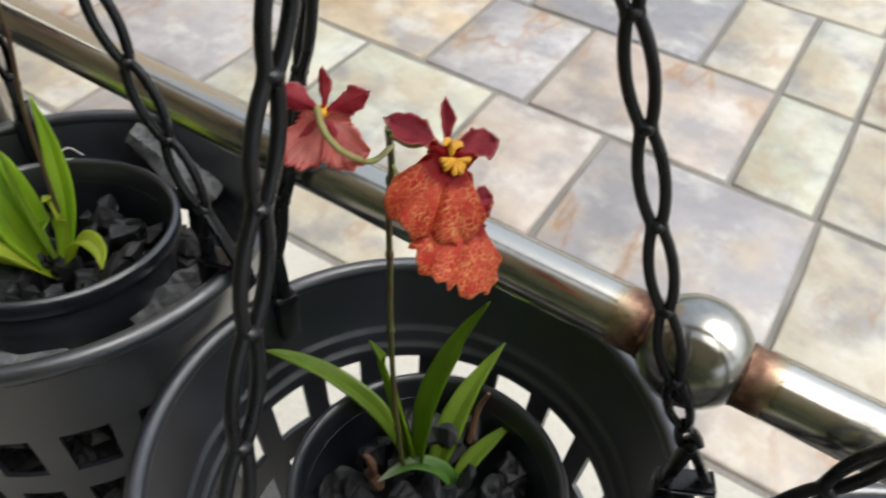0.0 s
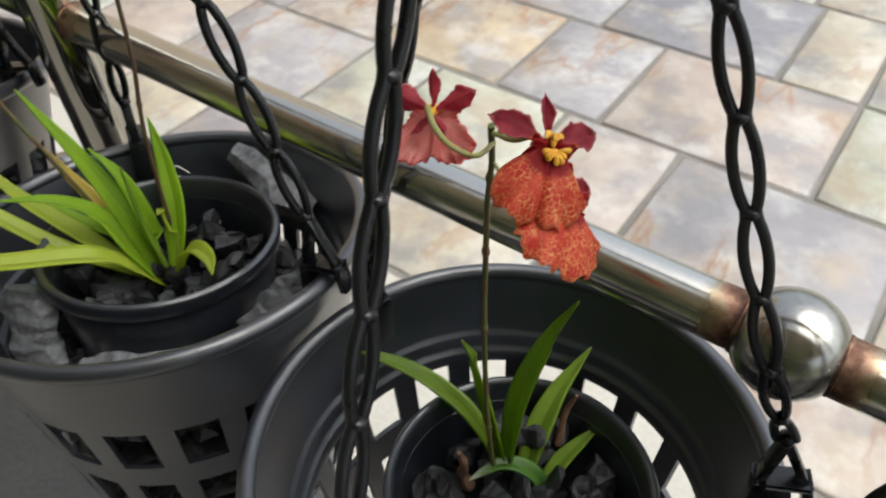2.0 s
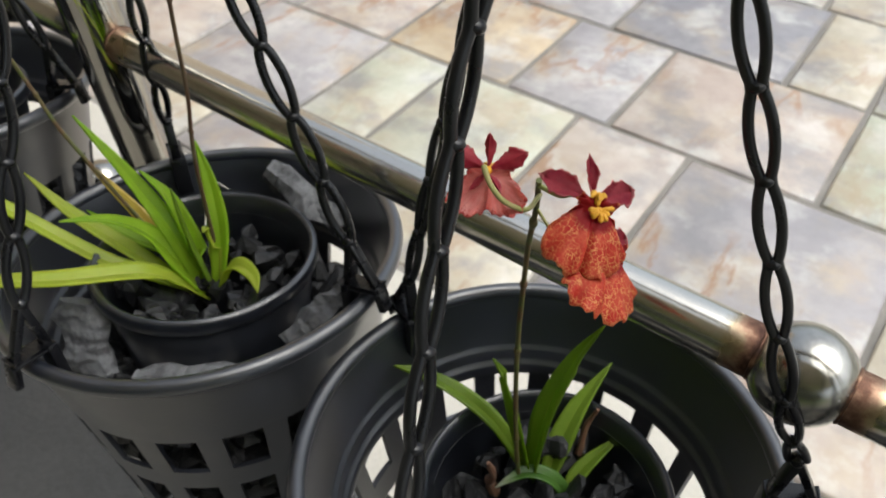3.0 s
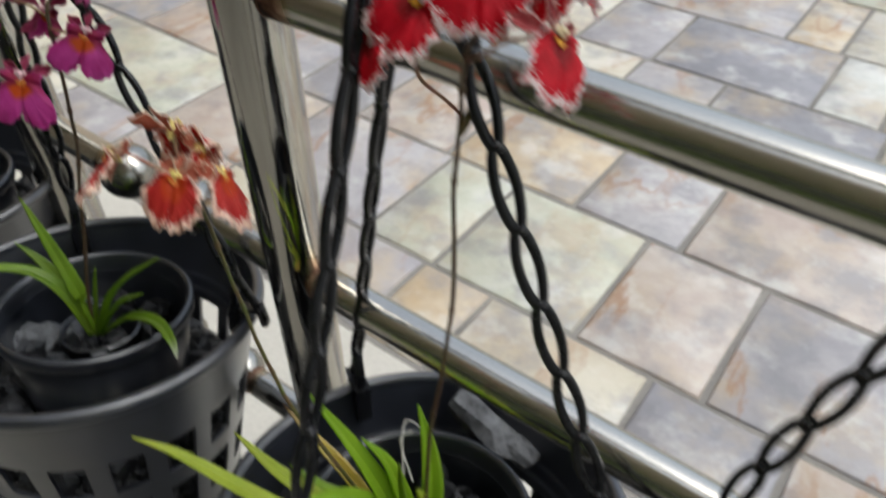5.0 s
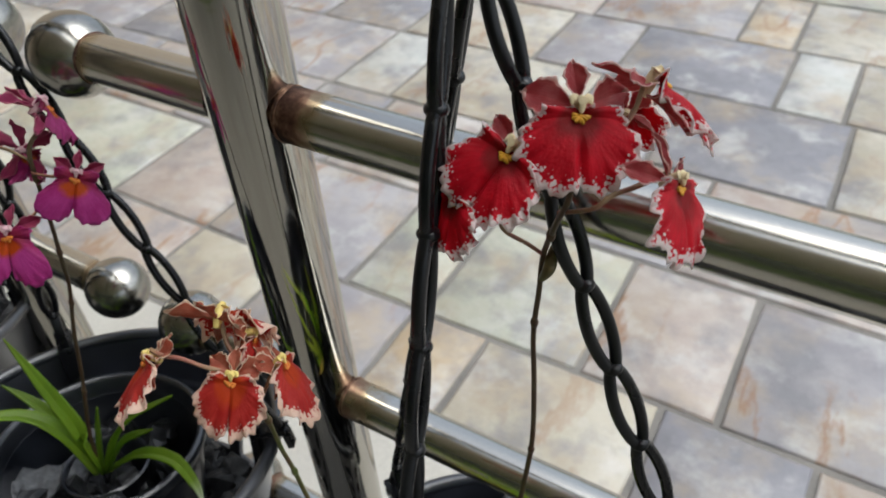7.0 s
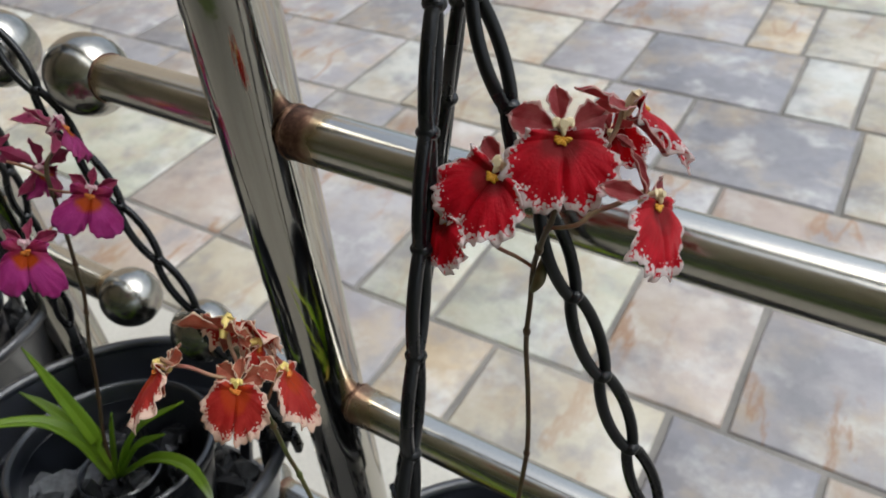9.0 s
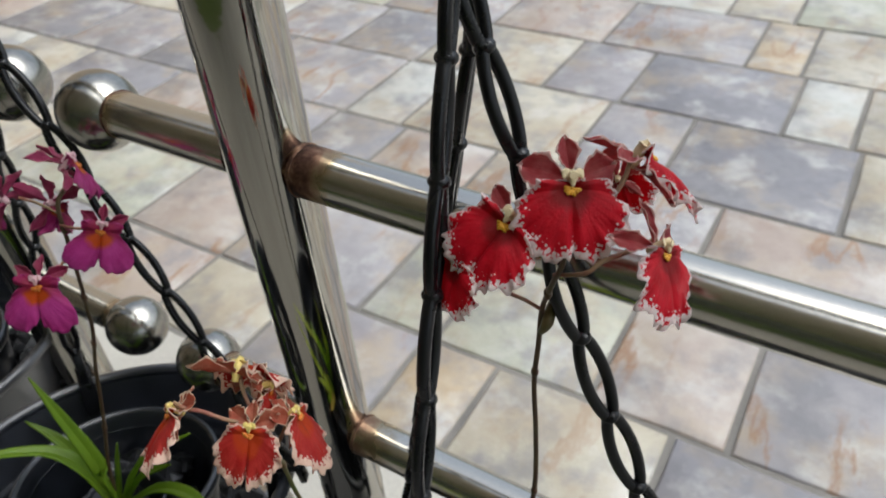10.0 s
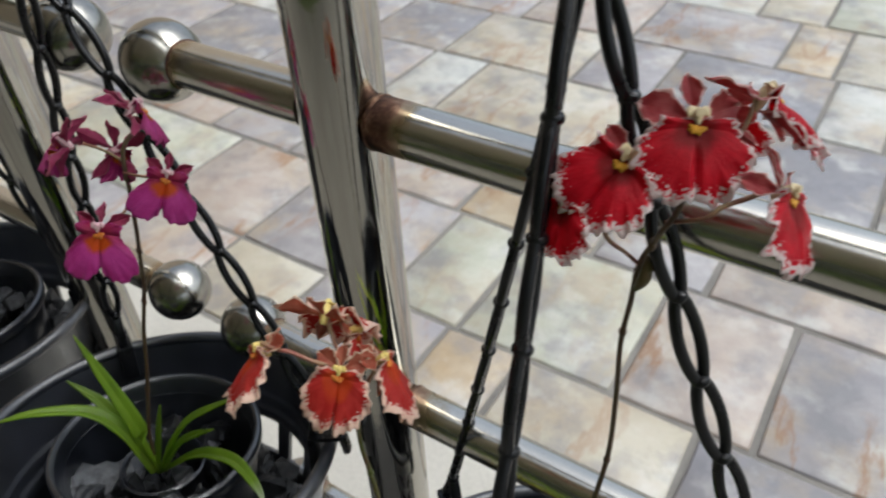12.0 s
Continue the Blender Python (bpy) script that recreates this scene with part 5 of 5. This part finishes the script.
flower(twin, PL_B, "orange", (0.7451, 1.5296, 0.5936), (55.8, 22.7, 110.0), 0.0185, 1, BRICK, -4, (0.9, 1.42, 1))
flower(twin, PL_B, "orange", (0.7220, 1.5130, 0.6000), (41.5, -32.8, -17.2), 0.0190, 2, BRICK, -12, (1.05, 1.3, 1))
flower(twin, PL_B, "orange", (0.7298, 1.5287, 0.6031), (75.1, 9.2, -164.4), 0.024, 3, BRICK, -8, (1, 1, 1), 0.8, 1.3)
flower(twin, PL_B, "orange", (0.7355, 1.5309, 0.5985), (95.0, 35.0, 120.0), 0.0180, 4, BRICK, -25, (0.8, 0.6, 1))

for pts in ([(0.7660, 1.5760, 0.386), (0.7527, 1.5917, 0.3925), (0.7483, 1.6012, 0.3925), (0.7552, 1.6038, 0.3895)], [(0.7700, 1.5780, 0.386), (0.7527, 1.5900, 0.3915), (0.7535, 1.5991, 0.3900)]):
    stem(twin, PL_B, pts, 0.0005, 0.00035, ROOT_WHITE, "aerial_root", False, "thin dry whitish root")

# magenta orchid
PL_D = Matrix.Translation((0.560, 1.5435, 0.388))
pink = empty("orchid", PL_D)
tagged(pink, "green-leaved orchid with magenta and orange flowers on a thin stem", "orchid", "potted orchids")
leaves(pink, PL_D, [
    ([(0.5596, 1.5419, 0.388), (0.5492, 1.545, 0.4161), (0.5364, 1.5462, 0.4433), (0.5238, 1.5469, 0.4712)], 0.0080, LEAF_MID),
    ([(0.5582, 1.5409, 0.388), (0.5433, 1.5429, 0.4094), (0.5269, 1.542, 0.4257), (0.511, 1.5377, 0.438)], 0.0078, LEAF),
    ([(0.5569, 1.5400, 0.388), (0.5438, 1.54, 0.4124), (0.5298, 1.5336, 0.427), (0.5146, 1.5163, 0.4357), (0.5030, 1.5010, 0.4375)], 0.0078, LEAF_MID),
    ([(0.5596, 1.5419, 0.388), (0.5665, 1.5478, 0.4201), (0.5717, 1.5511, 0.4419)], 0.0062, LEAF),
    ([(0.5609, 1.5429, 0.388), (0.5845, 1.5525, 0.4321), (0.625, 1.5616, 0.4713)], 0.0086, LEAF_MID),
    ([(0.5614, 1.5432, 0.388), (0.5772, 1.5518, 0.414), (0.5981, 1.5589, 0.4314)], 0.0074, LEAF_MID),
    ([(0.5624, 1.5435, 0.388), (0.5896, 1.5513, 0.4127), (0.6159, 1.5529, 0.4249), (0.6388, 1.5466, 0.4308), (0.6526, 1.5399, 0.4344)], 0.0066, LEAF_PALE_TIP),
], 3)
stem(pink, PL_D, [(0.5544, 1.5435, 0.388), (0.5559, 1.5469, 0.4139), (0.5624, 1.5555, 0.4549), (0.5681, 1.5604, 0.4857), (0.5759, 1.565, 0.5145), (0.5820, 1.5647, 0.5321), (0.590, 1.5638, 0.5522), (0.598, 1.5631, 0.5768), (0.6005, 1.5650, 0.5940), (0.6022, 1.5735, 0.6000)], 0.0010, 0.0008, STEM_BROWN)
stem(pink, PL_D, [(0.5995, 1.5625, 0.5850), (0.6087, 1.5623, 0.5867), (0.6167, 1.5680, 0.5847)], 0.0005, 0.0006, PEDICEL_RED, "pedicel", False)
stem(pink, PL_D, [(0.5965, 1.5630, 0.5720), (0.6045, 1.5540, 0.5735), (0.6034, 1.5445, 0.5715)], 0.0005, 0.0006, PEDICEL_RED, "pedicel", False)
stem(pink, PL_D, [(0.6000, 1.5635, 0.5900), (0.5920, 1.5620, 0.5930), (0.5840, 1.5600, 0.5945)], 0.0005, 0.0006, PEDICEL_RED, "pedicel", False)
WINE = "burgundy flower with narrow petals, turned away"
PINK = "magenta flower with an orange heart and wine-pink sepals"
flower(pink, PL_D, "magenta", (0.6167, 1.5688, 0.5852), (57.5, 21.4, 40.0), 0.0232, 0, PINK, -8, (1.0, 1.1, 1))
flower(pink, PL_D, "magenta", (0.6030, 1.5444, 0.5717), (59.2, 3.8, 30.9), 0.0261, 1, PINK, -8, (1.0, 1.1, 1))
flower(pink, PL_D, "wine", (0.6001, 1.5742, 0.6051), (59.3, 40.1, 130.7), 0.031, 2, WINE, -14, (0.36, 0.72, 1), 1.25, 1.05)
flower(pink, PL_D, "wine", (0.5804, 1.5550, 0.5955), (56.7, -39.1, -43.0), 0.031, 3, WINE, -14, (0.56, 0.54, 1), 1.3, 1.1)
flower(pink, PL_D, "wine", (0.5922, 1.5665, 0.5897), (120.9, 2.7, -156.7), 0.029, 4, WINE, -14, (0.56, 0.54, 1), 1.3, 1.1)

lay_tiles()
